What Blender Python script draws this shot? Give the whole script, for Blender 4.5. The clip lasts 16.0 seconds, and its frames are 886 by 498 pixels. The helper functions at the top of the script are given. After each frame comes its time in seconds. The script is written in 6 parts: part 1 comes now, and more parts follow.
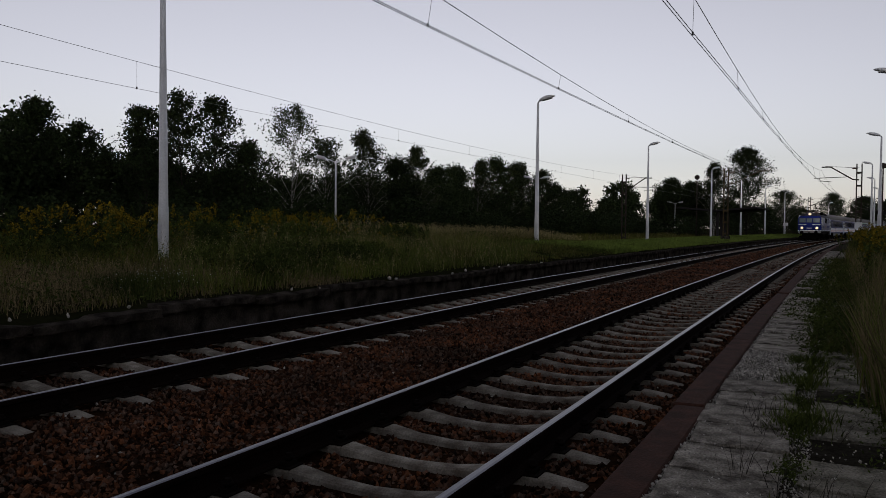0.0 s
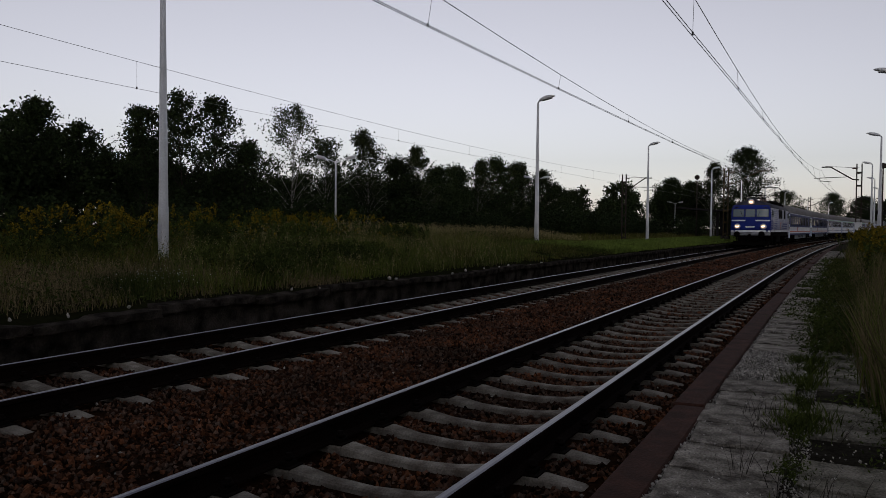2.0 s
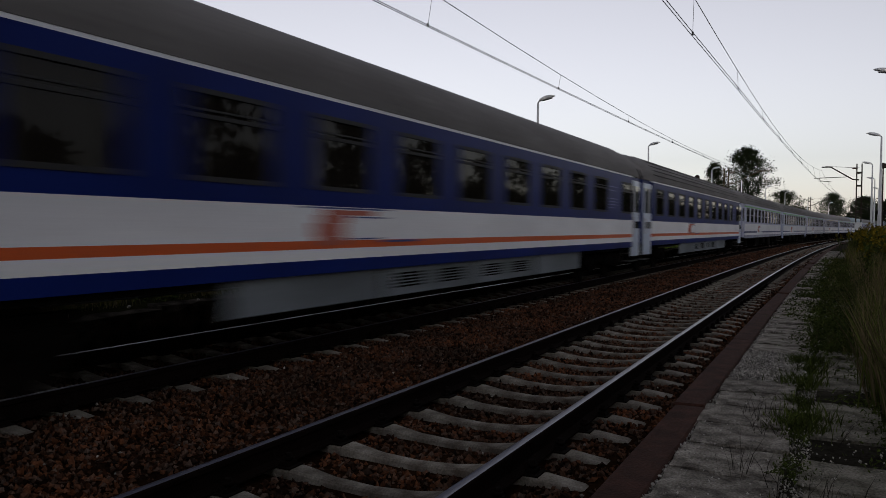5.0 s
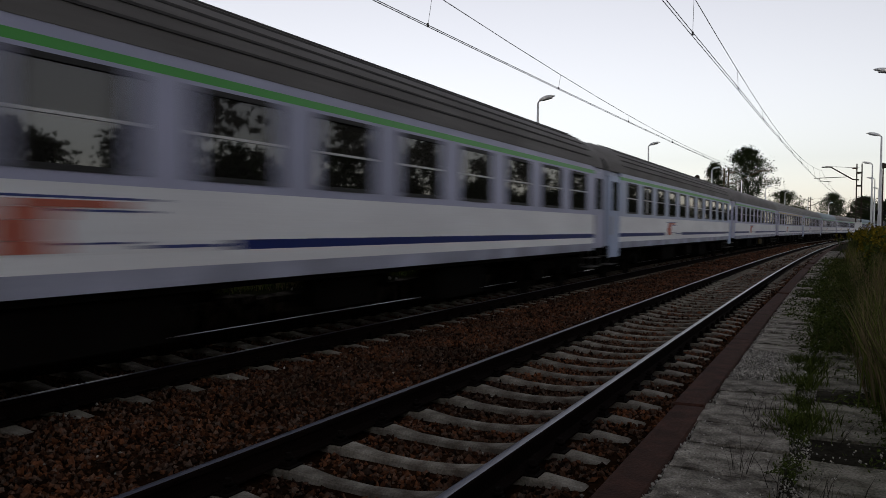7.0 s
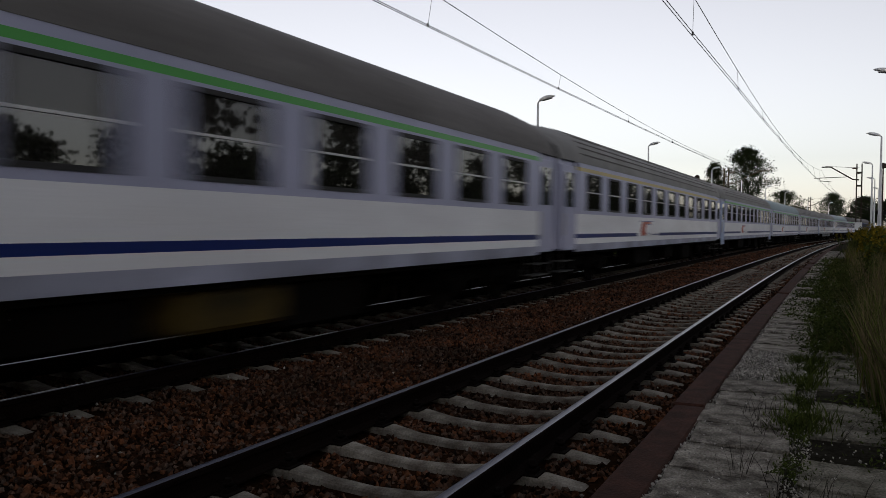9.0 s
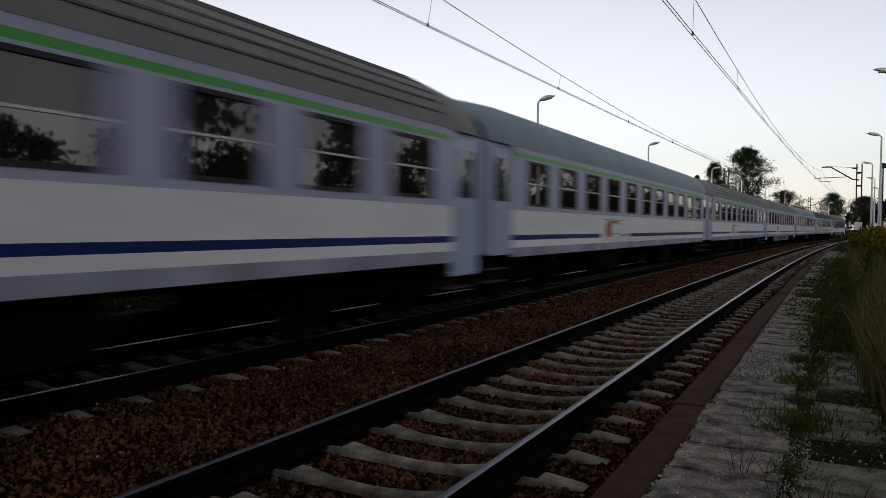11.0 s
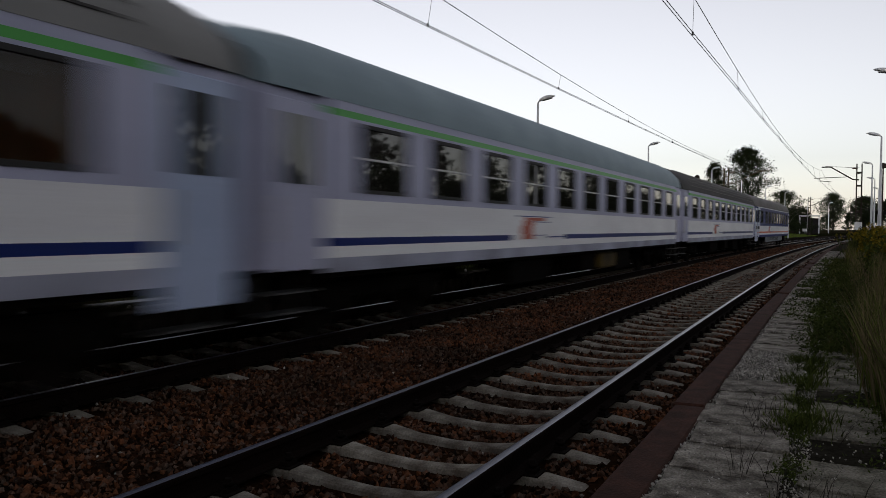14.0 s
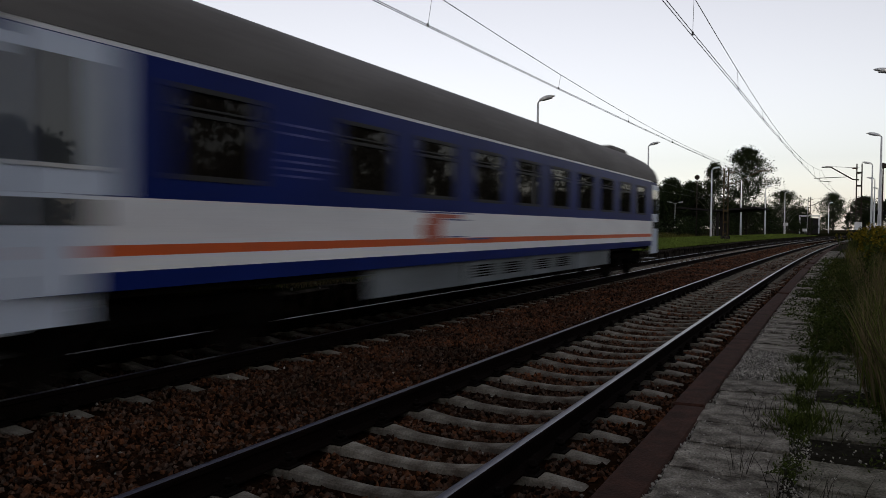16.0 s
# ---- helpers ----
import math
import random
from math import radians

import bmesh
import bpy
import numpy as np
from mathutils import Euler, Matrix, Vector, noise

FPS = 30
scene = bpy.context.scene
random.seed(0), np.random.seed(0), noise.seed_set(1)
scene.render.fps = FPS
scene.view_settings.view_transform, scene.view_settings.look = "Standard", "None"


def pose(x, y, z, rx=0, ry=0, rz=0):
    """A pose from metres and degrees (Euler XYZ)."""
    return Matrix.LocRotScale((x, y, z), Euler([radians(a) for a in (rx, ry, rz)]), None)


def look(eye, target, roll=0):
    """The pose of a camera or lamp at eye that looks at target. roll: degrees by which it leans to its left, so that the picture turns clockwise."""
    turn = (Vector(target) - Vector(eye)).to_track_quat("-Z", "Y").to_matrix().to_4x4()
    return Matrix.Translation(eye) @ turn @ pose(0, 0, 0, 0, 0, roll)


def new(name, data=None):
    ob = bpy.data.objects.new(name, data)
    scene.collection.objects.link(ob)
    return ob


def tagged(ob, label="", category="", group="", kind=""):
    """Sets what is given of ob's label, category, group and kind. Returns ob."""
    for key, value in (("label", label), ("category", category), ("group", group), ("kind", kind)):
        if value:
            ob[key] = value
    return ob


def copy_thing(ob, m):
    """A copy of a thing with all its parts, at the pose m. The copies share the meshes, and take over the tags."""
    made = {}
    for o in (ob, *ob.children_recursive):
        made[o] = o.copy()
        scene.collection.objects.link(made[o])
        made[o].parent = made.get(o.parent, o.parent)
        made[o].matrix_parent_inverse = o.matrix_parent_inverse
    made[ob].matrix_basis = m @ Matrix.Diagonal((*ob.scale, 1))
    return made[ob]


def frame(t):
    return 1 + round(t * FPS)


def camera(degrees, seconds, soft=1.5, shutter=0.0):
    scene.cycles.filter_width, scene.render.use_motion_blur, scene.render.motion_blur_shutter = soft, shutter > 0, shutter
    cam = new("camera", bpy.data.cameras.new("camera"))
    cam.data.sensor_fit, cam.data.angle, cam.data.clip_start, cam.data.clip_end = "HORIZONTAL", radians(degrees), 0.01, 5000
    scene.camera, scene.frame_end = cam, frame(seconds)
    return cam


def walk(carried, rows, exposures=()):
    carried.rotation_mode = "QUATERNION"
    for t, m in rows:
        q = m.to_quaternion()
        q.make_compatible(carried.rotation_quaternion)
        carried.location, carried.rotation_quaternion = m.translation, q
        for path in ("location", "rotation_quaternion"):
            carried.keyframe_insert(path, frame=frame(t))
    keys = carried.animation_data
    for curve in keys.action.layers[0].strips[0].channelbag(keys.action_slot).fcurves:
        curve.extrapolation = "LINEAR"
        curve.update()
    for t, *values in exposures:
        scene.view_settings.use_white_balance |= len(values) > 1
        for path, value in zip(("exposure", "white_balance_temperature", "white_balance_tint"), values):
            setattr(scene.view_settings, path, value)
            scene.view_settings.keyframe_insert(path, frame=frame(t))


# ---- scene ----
# the camera stands still on the platform; rail tops are at z = 0, the track runs along +y
CAM_X, CAM_Z = 2.581, 1.433
YAW, PITCH, ROLL = 26.534, -1.654, 0.443
cam = camera(59.266, 16.0, soft=0.6, shutter=0.65)
CAM_POSE = pose(CAM_X, 0, CAM_Z, 0, 0, YAW) @ pose(0, 0, 0, 90 + PITCH) @ pose(0, 0, 0, 0, 0, ROLL)
walk(cam, [(0, CAM_POSE), (16, CAM_POSE)],
     exposures=[(0, 0.44, 6500, 11), (3.5, 0.44, 6500, 11), (4.6, 0.58, 6550, 10), (6.5, 0.9, 6680, 7), (9, 0.9, 6680, 7), (16, 0.9, 6680, 7)])

# ---- light: clear dusk, the sun almost down behind the platform ----
SUN_AZ, SUN_EL = 150.0, 6.0
world = bpy.data.worlds.new("dusk_sky")
scene.world = world
world.use_nodes = True
wn = world.node_tree
sky = wn.nodes.new("ShaderNodeTexSky")
sky.sky_type = "NISHITA"
sky.sun_disc = False
sky.sun_elevation, sky.sun_rotation = radians(SUN_EL), radians(SUN_AZ)
sky.altitude, sky.air_density, sky.dust_density, sky.ozone_density = 200, 1.0, 0.4, 3.0
bg = wn.nodes["Background"]
bg.inputs["Strength"].default_value = 0.14
pale = wn.nodes.new("ShaderNodeHueSaturation")          # thin high haze takes most of the colour out
pale.inputs["Saturation"].default_value = 0.30
tone = wn.nodes.new("ShaderNodeMix")
tone.data_type, tone.blend_type = "RGBA", "MULTIPLY"
tone.inputs[0].default_value = 1.0
tone.inputs[7].default_value = (1.068, 0.972, 0.978, 1)
wn.links.new(sky.outputs[0], pale.inputs["Color"])
wn.links.new(pale.outputs[0], tone.inputs[6])
wn.links.new(tone.outputs[2], bg.inputs["Color"])
sun = new("sun", bpy.data.lights.new("sun", "SUN"))
sun.data.energy, sun.data.angle, sun.data.color = 0.03, radians(20), (1.0, 0.9, 0.8)
az, el = radians(SUN_AZ), radians(10)
sun.matrix_world = look((math.sin(az) * math.cos(el) * 50, math.cos(az) * math.cos(el) * 50, math.sin(el) * 50), (0, 0, 0))

# ---- plan ----
CURVE_START, CURVE = 3.9, 0.00062      # the line bends to its right past this chainage, 1 / radius
FAR = -4.16                            # centre line of the far track
THIRD = -15.2                          # centre line of the third track, behind the island platform
GAUGE = 0.7525
PLAT = 0.25                            # platform height
RNG = np.random.default_rng(7)


def bend(s):
    return max(0.0, s - CURVE_START) * CURVE


def at(lat, s, z=0.0):
    """The place at the offset lat from the near track's centre line and the chainage s."""
    a = bend(s)
    x = (1 - math.cos(a)) / CURVE + lat * math.cos(a)
    y = min(s, CURVE_START) + math.sin(a) / CURVE - lat * math.sin(a)
    return Vector((x, y, z))


def at_many(lat, s):
    a = np.maximum(0, s - CURVE_START) * CURVE
    return (1 - np.cos(a)) / CURVE + lat * np.cos(a), np.minimum(s, CURVE_START) + np.sin(a) / CURVE - lat * np.sin(a)


def on_line(lat, s, z=0.0):
    """The pose of a thing that stands on the line and is turned with it."""
    v = at(lat, s, z)
    return pose(v.x, v.y, v.z, 0, 0, -math.degrees(bend(s)))


# ---- materials ----
def mat(name, color, rough=0.7, metal=0.0, var=0.3, scale=3.0, fine=40.0, bump=0.15, dirt=None, spec=0.5, island=0.0, rand=0.0, stretch=None, coat=0.0, other=None):
    """Colour with variation at two scales, a second colour in patches, and fine relief."""
    m = bpy.data.materials.new(name)
    m.use_nodes = True
    nt = m.node_tree
    n, l = nt.nodes, nt.links
    b = n["Principled BSDF"]
    b.inputs["Roughness"].default_value, b.inputs["Metallic"].default_value = rough, metal
    b.inputs["Specular IOR Level"].default_value = spec
    b.inputs["Coat Weight"].default_value = coat
    tc = n.new("ShaderNodeTexCoord")
    src = tc.outputs["Object"]
    if stretch:
        mp = n.new("ShaderNodeMapping")
        mp.inputs["Scale"].default_value = stretch
        l.new(src, mp.inputs["Vector"])
        src = mp.outputs["Vector"]
    big, small = n.new("ShaderNodeTexNoise"), n.new("ShaderNodeTexNoise")
    big.inputs["Scale"].default_value, small.inputs["Scale"].default_value = scale, fine
    big.inputs["Detail"].default_value, small.inputs["Detail"].default_value = 4, 3
    l.new(src, big.inputs["Vector"]), l.new(src, small.inputs["Vector"])
    ramp = n.new("ShaderNodeValToRGB")
    ramp.color_ramp.elements[0].position, ramp.color_ramp.elements[1].position = 0.35, 0.68
    dark = dirt or tuple(c * (1 - var) for c in color)
    ramp.color_ramp.elements[0].color, ramp.color_ramp.elements[1].color = (*dark, 1), (*color, 1)
    l.new(big.outputs["Fac"], ramp.inputs["Fac"])
    hsv = n.new("ShaderNodeHueSaturation")
    l.new(ramp.outputs["Color"], hsv.inputs["Color"])
    if other:                                            # some pieces are of another colour
        g, pick, mix = n.new("ShaderNodeNewGeometry"), n.new("ShaderNodeMath"), n.new("ShaderNodeMix")
        pick.operation, mix.data_type = "FRACT", "RGBA"
        times = n.new("ShaderNodeMath")
        times.operation = "MULTIPLY"
        times.inputs[1].default_value = 17.3
        l.new(g.outputs["Random Per Island"], times.inputs[0]), l.new(times.outputs[0], pick.inputs[0])
        share = n.new("ShaderNodeMath")
        share.operation = "POWER"
        share.inputs[1].default_value = 1.6
        l.new(pick.outputs[0], share.inputs[0]), l.new(share.outputs[0], mix.inputs[0])
        l.new(ramp.outputs["Color"], mix.inputs[6])
        mix.inputs[7].default_value = (*other, 1)
        l.new(mix.outputs[2], hsv.inputs["Color"])
    mr = n.new("ShaderNodeMapRange")
    mr.inputs["From Min"].default_value, mr.inputs["From Max"].default_value = 0.28, 0.72
    mr.inputs["To Min"].default_value, mr.inputs["To Max"].default_value = 1 - var, 1 + var
    l.new(small.outputs["Fac"], mr.inputs["Value"])
    value = mr.outputs["Result"]
    for amount, node, out in ((island, "ShaderNodeNewGeometry", "Random Per Island"), (rand, "ShaderNodeObjectInfo", "Random")):
        if amount:
            g, r2, mul = n.new(node), n.new("ShaderNodeMapRange"), n.new("ShaderNodeMath")
            r2.inputs["To Min"].default_value, r2.inputs["To Max"].default_value = 1 - amount, 1 + amount
            mul.operation = "MULTIPLY"
            l.new(g.outputs[out], r2.inputs["Value"])
            l.new(r2.outputs["Result"], mul.inputs[0]), l.new(value, mul.inputs[1])
            value = mul.outputs["Value"]
    l.new(value, hsv.inputs["Value"])
    l.new(hsv.outputs["Color"], b.inputs["Base Color"])
    if bump:
        bp = n.new("ShaderNodeBump")
        bp.inputs["Strength"].default_value, bp.inputs["Distance"].default_value = bump, 0.02
        l.new(small.outputs["Fac"], bp.inputs["Height"])
        l.new(bp.outputs["Normal"], b.inputs["Normal"])
    return m


def glow(name, color, strength):
    m = bpy.data.materials.new(name)
    m.use_nodes = True
    b = m.node_tree.nodes["Principled BSDF"]
    b.inputs["Base Color"].default_value = (*color, 1)
    b.inputs["Emission Color"].default_value, b.inputs["Emission Strength"].default_value = (*color, 1), strength
    return m


def pane_glass(name, tint, opacity, ior=1.6):
    """Tinted window glass: a clear pane that mirrors, partly see-through."""
    m = bpy.data.materials.new(name)
    m.use_nodes = True
    nt = m.node_tree
    n, l = nt.nodes, nt.links
    b = n["Principled BSDF"]
    b.inputs["Base Color"].default_value = (*tint, 1)
    b.inputs["Roughness"].default_value, b.inputs["IOR"].default_value = 0.03, ior
    t, mix = n.new("ShaderNodeBsdfTransparent"), n.new("ShaderNodeMixShader")
    t.inputs["Color"].default_value = (0.75, 0.72, 0.66, 1)
    mix.inputs["Fac"].default_value = opacity
    l.new(t.outputs[0], mix.inputs[1]), l.new(b.outputs[0], mix.inputs[2])
    l.new(mix.outputs[0], n["Material Output"].inputs["Surface"])
    return m


M_SOIL = mat("soil_grass", (0.022, 0.024, 0.012), 1.0, dirt=(0.02, 0.015, 0.009), scale=0.5, fine=8, bump=0.6, spec=0.0)
M_LAWN = mat("lawn_soil", (0.013, 0.014, 0.006), 1.0, scale=0.6, fine=12, bump=0.6, spec=0.0)
M_BED = mat("ballast_bed", (0.026, 0.0125, 0.006), 1.0, dirt=(0.010, 0.005, 0.003), scale=1.5, fine=28, bump=1.0, spec=0.0)
M_STONE = mat("ballast_stone", (0.118, 0.044, 0.019), 0.95, dirt=(0.022, 0.0105, 0.006), scale=0.8, fine=60, bump=0.2, island=0.9, spec=0.03, other=(0.066, 0.047, 0.036))
M_SLEEPER = mat("sleeper_concrete", (0.26, 0.243, 0.205), 0.95, spec=0.1, dirt=(0.085, 0.07, 0.055), scale=5, fine=70, bump=0.35, rand=0.2)
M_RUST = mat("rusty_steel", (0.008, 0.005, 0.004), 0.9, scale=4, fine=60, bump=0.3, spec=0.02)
M_RAILTOP = mat("worn_rail_head", (0.055, 0.06, 0.09), 0.3, metal=0.25, spec=0.6, var=0.1, scale=0.8, fine=90, bump=0.02, stretch=(8, 0.3, 1))
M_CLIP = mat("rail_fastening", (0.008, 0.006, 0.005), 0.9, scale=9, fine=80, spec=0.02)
M_EDGE = mat("red_brown_edge", (0.060, 0.025, 0.016), 0.95, dirt=(0.028, 0.013, 0.009), scale=6, fine=60, bump=0.3, rand=0.12, spec=0.15)
M_SLAB = mat("platform_slab", (0.33, 0.307, 0.26), 0.95, dirt=(0.08, 0.07, 0.057), scale=7, fine=75, bump=0.9, rand=0.18, var=0.5, spec=0.1)
M_SLABMOSS = mat("mossy_platform_slab", (0.29, 0.272, 0.225), 0.95, dirt=(0.07, 0.067, 0.047), scale=5, fine=70, bump=0.9, rand=0.22, var=0.5, spec=0.05)
M_RUBBLE = mat("white_rubble", (0.36, 0.34, 0.30), 0.95, scale=4, fine=70, island=0.6, bump=0.3)
M_GRAVEL = mat("platform_gravel", (0.05, 0.045, 0.036), 1.0, dirt=(0.014, 0.013, 0.009), scale=3, fine=50, bump=0.9, spec=0.0)
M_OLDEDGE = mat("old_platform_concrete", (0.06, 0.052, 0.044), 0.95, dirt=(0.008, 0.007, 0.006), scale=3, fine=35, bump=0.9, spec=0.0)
M_POLE = mat("pale_grey_paint", (0.60, 0.62, 0.63), 0.5, dirt=(0.45, 0.46, 0.46), var=0.1, scale=1.5, fine=30, bump=0.05)
M_LAMPHEAD = mat("lamp_housing", (0.45, 0.46, 0.47), 0.5, var=0.1, bump=0.05)
M_DIFFUSER = mat("lamp_cover", (0.16, 0.17, 0.18), 0.2, var=0.1, bump=0.0)
M_MAST = mat("mast_steel", (0.045, 0.04, 0.036), 0.8, dirt=(0.03, 0.022, 0.017), scale=4, fine=50, spec=0.02)
M_MAST_YEL = mat("mast_ochre_paint", (0.07, 0.052, 0.024), 0.85, dirt=(0.03, 0.025, 0.02), scale=3, fine=40, spec=0.02)
M_WIRE = mat("copper_wire", (0.05, 0.048, 0.045), 0.6, metal=0.3, bump=0)
M_WIRE_PALE = mat("weathered_wire", (0.16, 0.16, 0.165), 0.6, metal=0.3, bump=0)
M_INSUL = mat("insulator", (0.06, 0.03, 0.02), 0.35, bump=0)
M_BARK = mat("bark", (0.035, 0.03, 0.025), 0.95, dirt=(0.02, 0.017, 0.014), scale=4, fine=30, bump=0.8, spec=0.02)
M_BIRCH = mat("birch_bark", (0.30, 0.29, 0.27), 0.9, dirt=(0.05, 0.045, 0.04), scale=3, fine=18, bump=0.4, stretch=(1, 1, 3))
M_LEAF = mat("leaf_dark", (0.026, 0.038, 0.014), 0.7, dirt=(0.014, 0.021, 0.009), var=0.25, scale=0.7, fine=6, bump=0, island=0.4, rand=0.25, spec=0.02)
M_LEAF2 = mat("leaf_birch", (0.034, 0.044, 0.018), 0.7, dirt=(0.02, 0.027, 0.012), var=0.25, scale=0.7, fine=6, bump=0, island=0.4, rand=0.25, spec=0.02)
M_GRASS = mat("grass_blade", (0.105, 0.105, 0.022), 0.8, dirt=(0.055, 0.058, 0.014), var=0.2, scale=0.25, fine=3, bump=0, island=0.5, spec=0.02)
M_LAWNGRASS = mat("short_grass_blade", (0.135, 0.185, 0.036), 0.8, dirt=(0.09, 0.125, 0.027), var=0.2, scale=0.25, fine=3, bump=0, island=0.35, spec=0.02)
M_FRESH = mat("fresh_grass_blade", (0.10, 0.125, 0.026), 0.8, dirt=(0.055, 0.07, 0.016), var=0.2, scale=0.9, fine=3, bump=0, island=0.5, spec=0.02)
M_STRAW = mat("pale_straw_plume", (0.27, 0.225, 0.115), 0.85, dirt=(0.16, 0.135, 0.065), var=0.2, scale=0.3, fine=3, bump=0, island=0.45, spec=0.02)
M_DRY = mat("dry_grass_blade", (0.19, 0.152, 0.082), 0.85, dirt=(0.10, 0.08, 0.043), var=0.2, scale=0.3, fine=3, bump=0, island=0.45, spec=0.02)
M_WEED = mat("weed_leaf", (0.062, 0.082, 0.018), 0.8, dirt=(0.026, 0.036, 0.010), var=0.2, scale=0.5, fine=5, bump=0, island=0.45, spec=0.02)
M_GOLD = mat("goldenrod_flower", (0.19, 0.135, 0.012), 0.85, dirt=(0.11, 0.09, 0.010), var=0.2, scale=1, fine=8, bump=0, island=0.45, spec=0.02)
M_ROOFDARK = mat("dark_shelter_sheet", (0.03, 0.028, 0.028), 0.8, scale=1, fine=20, spec=0.02)


# ---- mesh helpers ----
def raw_mesh(name, verts, faces, mats, index=None, smooth=False):
    """A mesh from arrays; faces all have the same number of corners."""
    verts, faces = np.asarray(verts, np.float32), np.asarray(faces, np.int32)
    me = bpy.data.meshes.new(name)
    n, k = faces.shape
    me.vertices.add(len(verts)), me.loops.add(n * k), me.polygons.add(n)
    me.vertices.foreach_set("co", verts.ravel())
    me.loops.foreach_set("vertex_index", faces.ravel())
    me.polygons.foreach_set("loop_start", np.arange(0, n * k, k, dtype=np.int32))
    for m in mats:
        me.materials.append(m)
    if index is not None:
        me.polygons.foreach_set("material_index", np.asarray(index, np.int32))
    me.polygons.foreach_set("use_smooth", np.full(n, smooth))
    me.update(calc_edges=True)
    return me


def box(bm, x0, x1, y0, y1, z0, z1, mi=0):
    v = [bm.verts.new(c) for c in ((x0, y0, z0), (x1, y0, z0), (x1, y1, z0), (x0, y1, z0), (x0, y0, z1), (x1, y0, z1), (x1, y1, z1), (x0, y1, z1))]
    for q in ((3, 2, 1, 0), (4, 5, 6, 7), (0, 1, 5, 4), (1, 2, 6, 5), (2, 3, 7, 6), (3, 0, 4, 7)):
        bm.faces.new([v[i] for i in q]).material_index = mi


def tube(bm, points, radii, sides=8, caps=True, mi=0):
    """A round bar through the points."""
    rings = []
    for i, pt in enumerate(points):
        a, b = points[max(0, i - 1)], points[min(len(points) - 1, i + 1)]
        d = (Vector(b) - Vector(a)).normalized()
        u = d.cross(Vector((0, 0, 1)) if abs(d.z) < 0.9 else Vector((1, 0, 0))).normalized()
        w = d.cross(u)
        r = radii[i] if isinstance(radii, (list, tuple)) else radii
        rings.append([bm.verts.new(Vector(pt) + (u * math.cos(2 * math.pi * j / sides) + w * math.sin(2 * math.pi * j / sides)) * r) for j in range(sides)])
    for r0, r1 in zip(rings, rings[1:]):
        for j in range(sides):
            f = bm.faces.new((r0[j], r0[(j + 1) % sides], r1[(j + 1) % sides], r1[j]))
            f.smooth, f.material_index = sides > 5, mi
    if caps:
        bm.faces.new(rings[0][::-1]).material_index = mi
        bm.faces.new(rings[-1]).material_index = mi


def finish(name, bm, materials, bevel=0.0):
    if bevel:
        bmesh.ops.bevel(bm, geom=bm.edges[:], offset=bevel, segments=1, affect="EDGES")
    bmesh.ops.recalc_face_normals(bm, faces=bm.faces[:])
    me = bpy.data.meshes.new(name)
    bm.to_mesh(me)
    bm.free()
    for m in materials if isinstance(materials, (list, tuple)) else [materials]:
        me.materials.append(m)
    return me


def part(name, bm, material, parent, label="", bevel=0.0):
    """Links a bmesh or a mesh as one object under a thing or a part."""
    me = bm if isinstance(bm, bpy.types.Mesh) else finish(name, bm, material, bevel)
    ob = new(name, me)
    ob.parent = parent
    return tagged(ob, label)


def boxes(*rows):
    bm = bmesh.new()
    for r in rows:
        box(bm, *r)
    return bm


def thing(name, label, category, group="", kind="", m=None):
    ob = tagged(new(name), label, category, group, kind)
    if m is not None:
        ob.matrix_basis = m
    return ob


def strip(name, laterals, zs, s_values, mats, smooth=False, index=None, closed=False):
    """A profile (laterals, zs) drawn along the line over the chainages."""
    lat, z, s = np.array(laterals, float), np.array(zs, float), np.array(s_values, float)
    n, k = len(s), len(lat)
    x, y = at_many(lat[None, :], s[:, None])
    verts = np.stack([x, y, np.broadcast_to(z, (n, k))], -1).reshape(-1, 3)
    cols = range(k if closed else k - 1)
    faces = [(i * k + j, (i + 1) * k + j, (i + 1) * k + (j + 1) % k, i * k + (j + 1) % k) for i in range(n - 1) for j in cols]
    mi = None if index is None else [index[j] for i in range(n - 1) for j in cols]
    return raw_mesh(name, verts, faces, mats, mi, smooth)

# ---- ground, track bed, platforms ----
S_LONG = np.concatenate([np.arange(-420, -20, 40), np.arange(-20, 160, 4), np.arange(160, 500, 10), np.arange(500, 1400, 60)])
ground = tagged(new("ground", strip("ground", [-1100, -300, -80, -30, -22, -19, -17.5, -13.2, -6.5, 1.5, 5.0, 9.0, 40, 300, 1100],
                                    [0.6, 0.5, 0.35, 0.25, 0.1, -0.3, -0.34, -0.34, -0.34, -0.34, -0.3, 0.1, 0.2, 0.5, 0.6], S_LONG, [M_SOIL])),
                "dark grassy earth beside a railway line", "ground", kind="structure")
bed = tagged(new("ballast_bed", strip("ballast_bed", [-6.4, -5.7, -5.4, -4.16, -2.9, -2.2, -1.25, 0, 1.25, 1.5, 1.75],
                                      [-0.33, -0.25, -0.225, -0.262, -0.2, -0.185, -0.2, -0.265, -0.212, -0.26, -0.33], np.arange(-340, 480, 4.0), [M_BED])),
             "rust-brown crushed stone bed under both tracks", "track bed", kind="structure")


def rail_mesh(lat, s):
    px = [-0.028, -0.013, 0.013, 0.028, 0.036, 0.036, 0.009, 0.009, 0.075, 0.075, -0.075, -0.075, -0.009, -0.009, -0.036, -0.036]
    pz = [-0.004, 0, 0, -0.004, -0.014, -0.04, -0.055, -0.14, -0.158, -0.172, -0.172, -0.158, -0.14, -0.055, -0.04, -0.014]
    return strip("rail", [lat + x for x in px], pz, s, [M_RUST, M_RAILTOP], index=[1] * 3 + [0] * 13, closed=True)


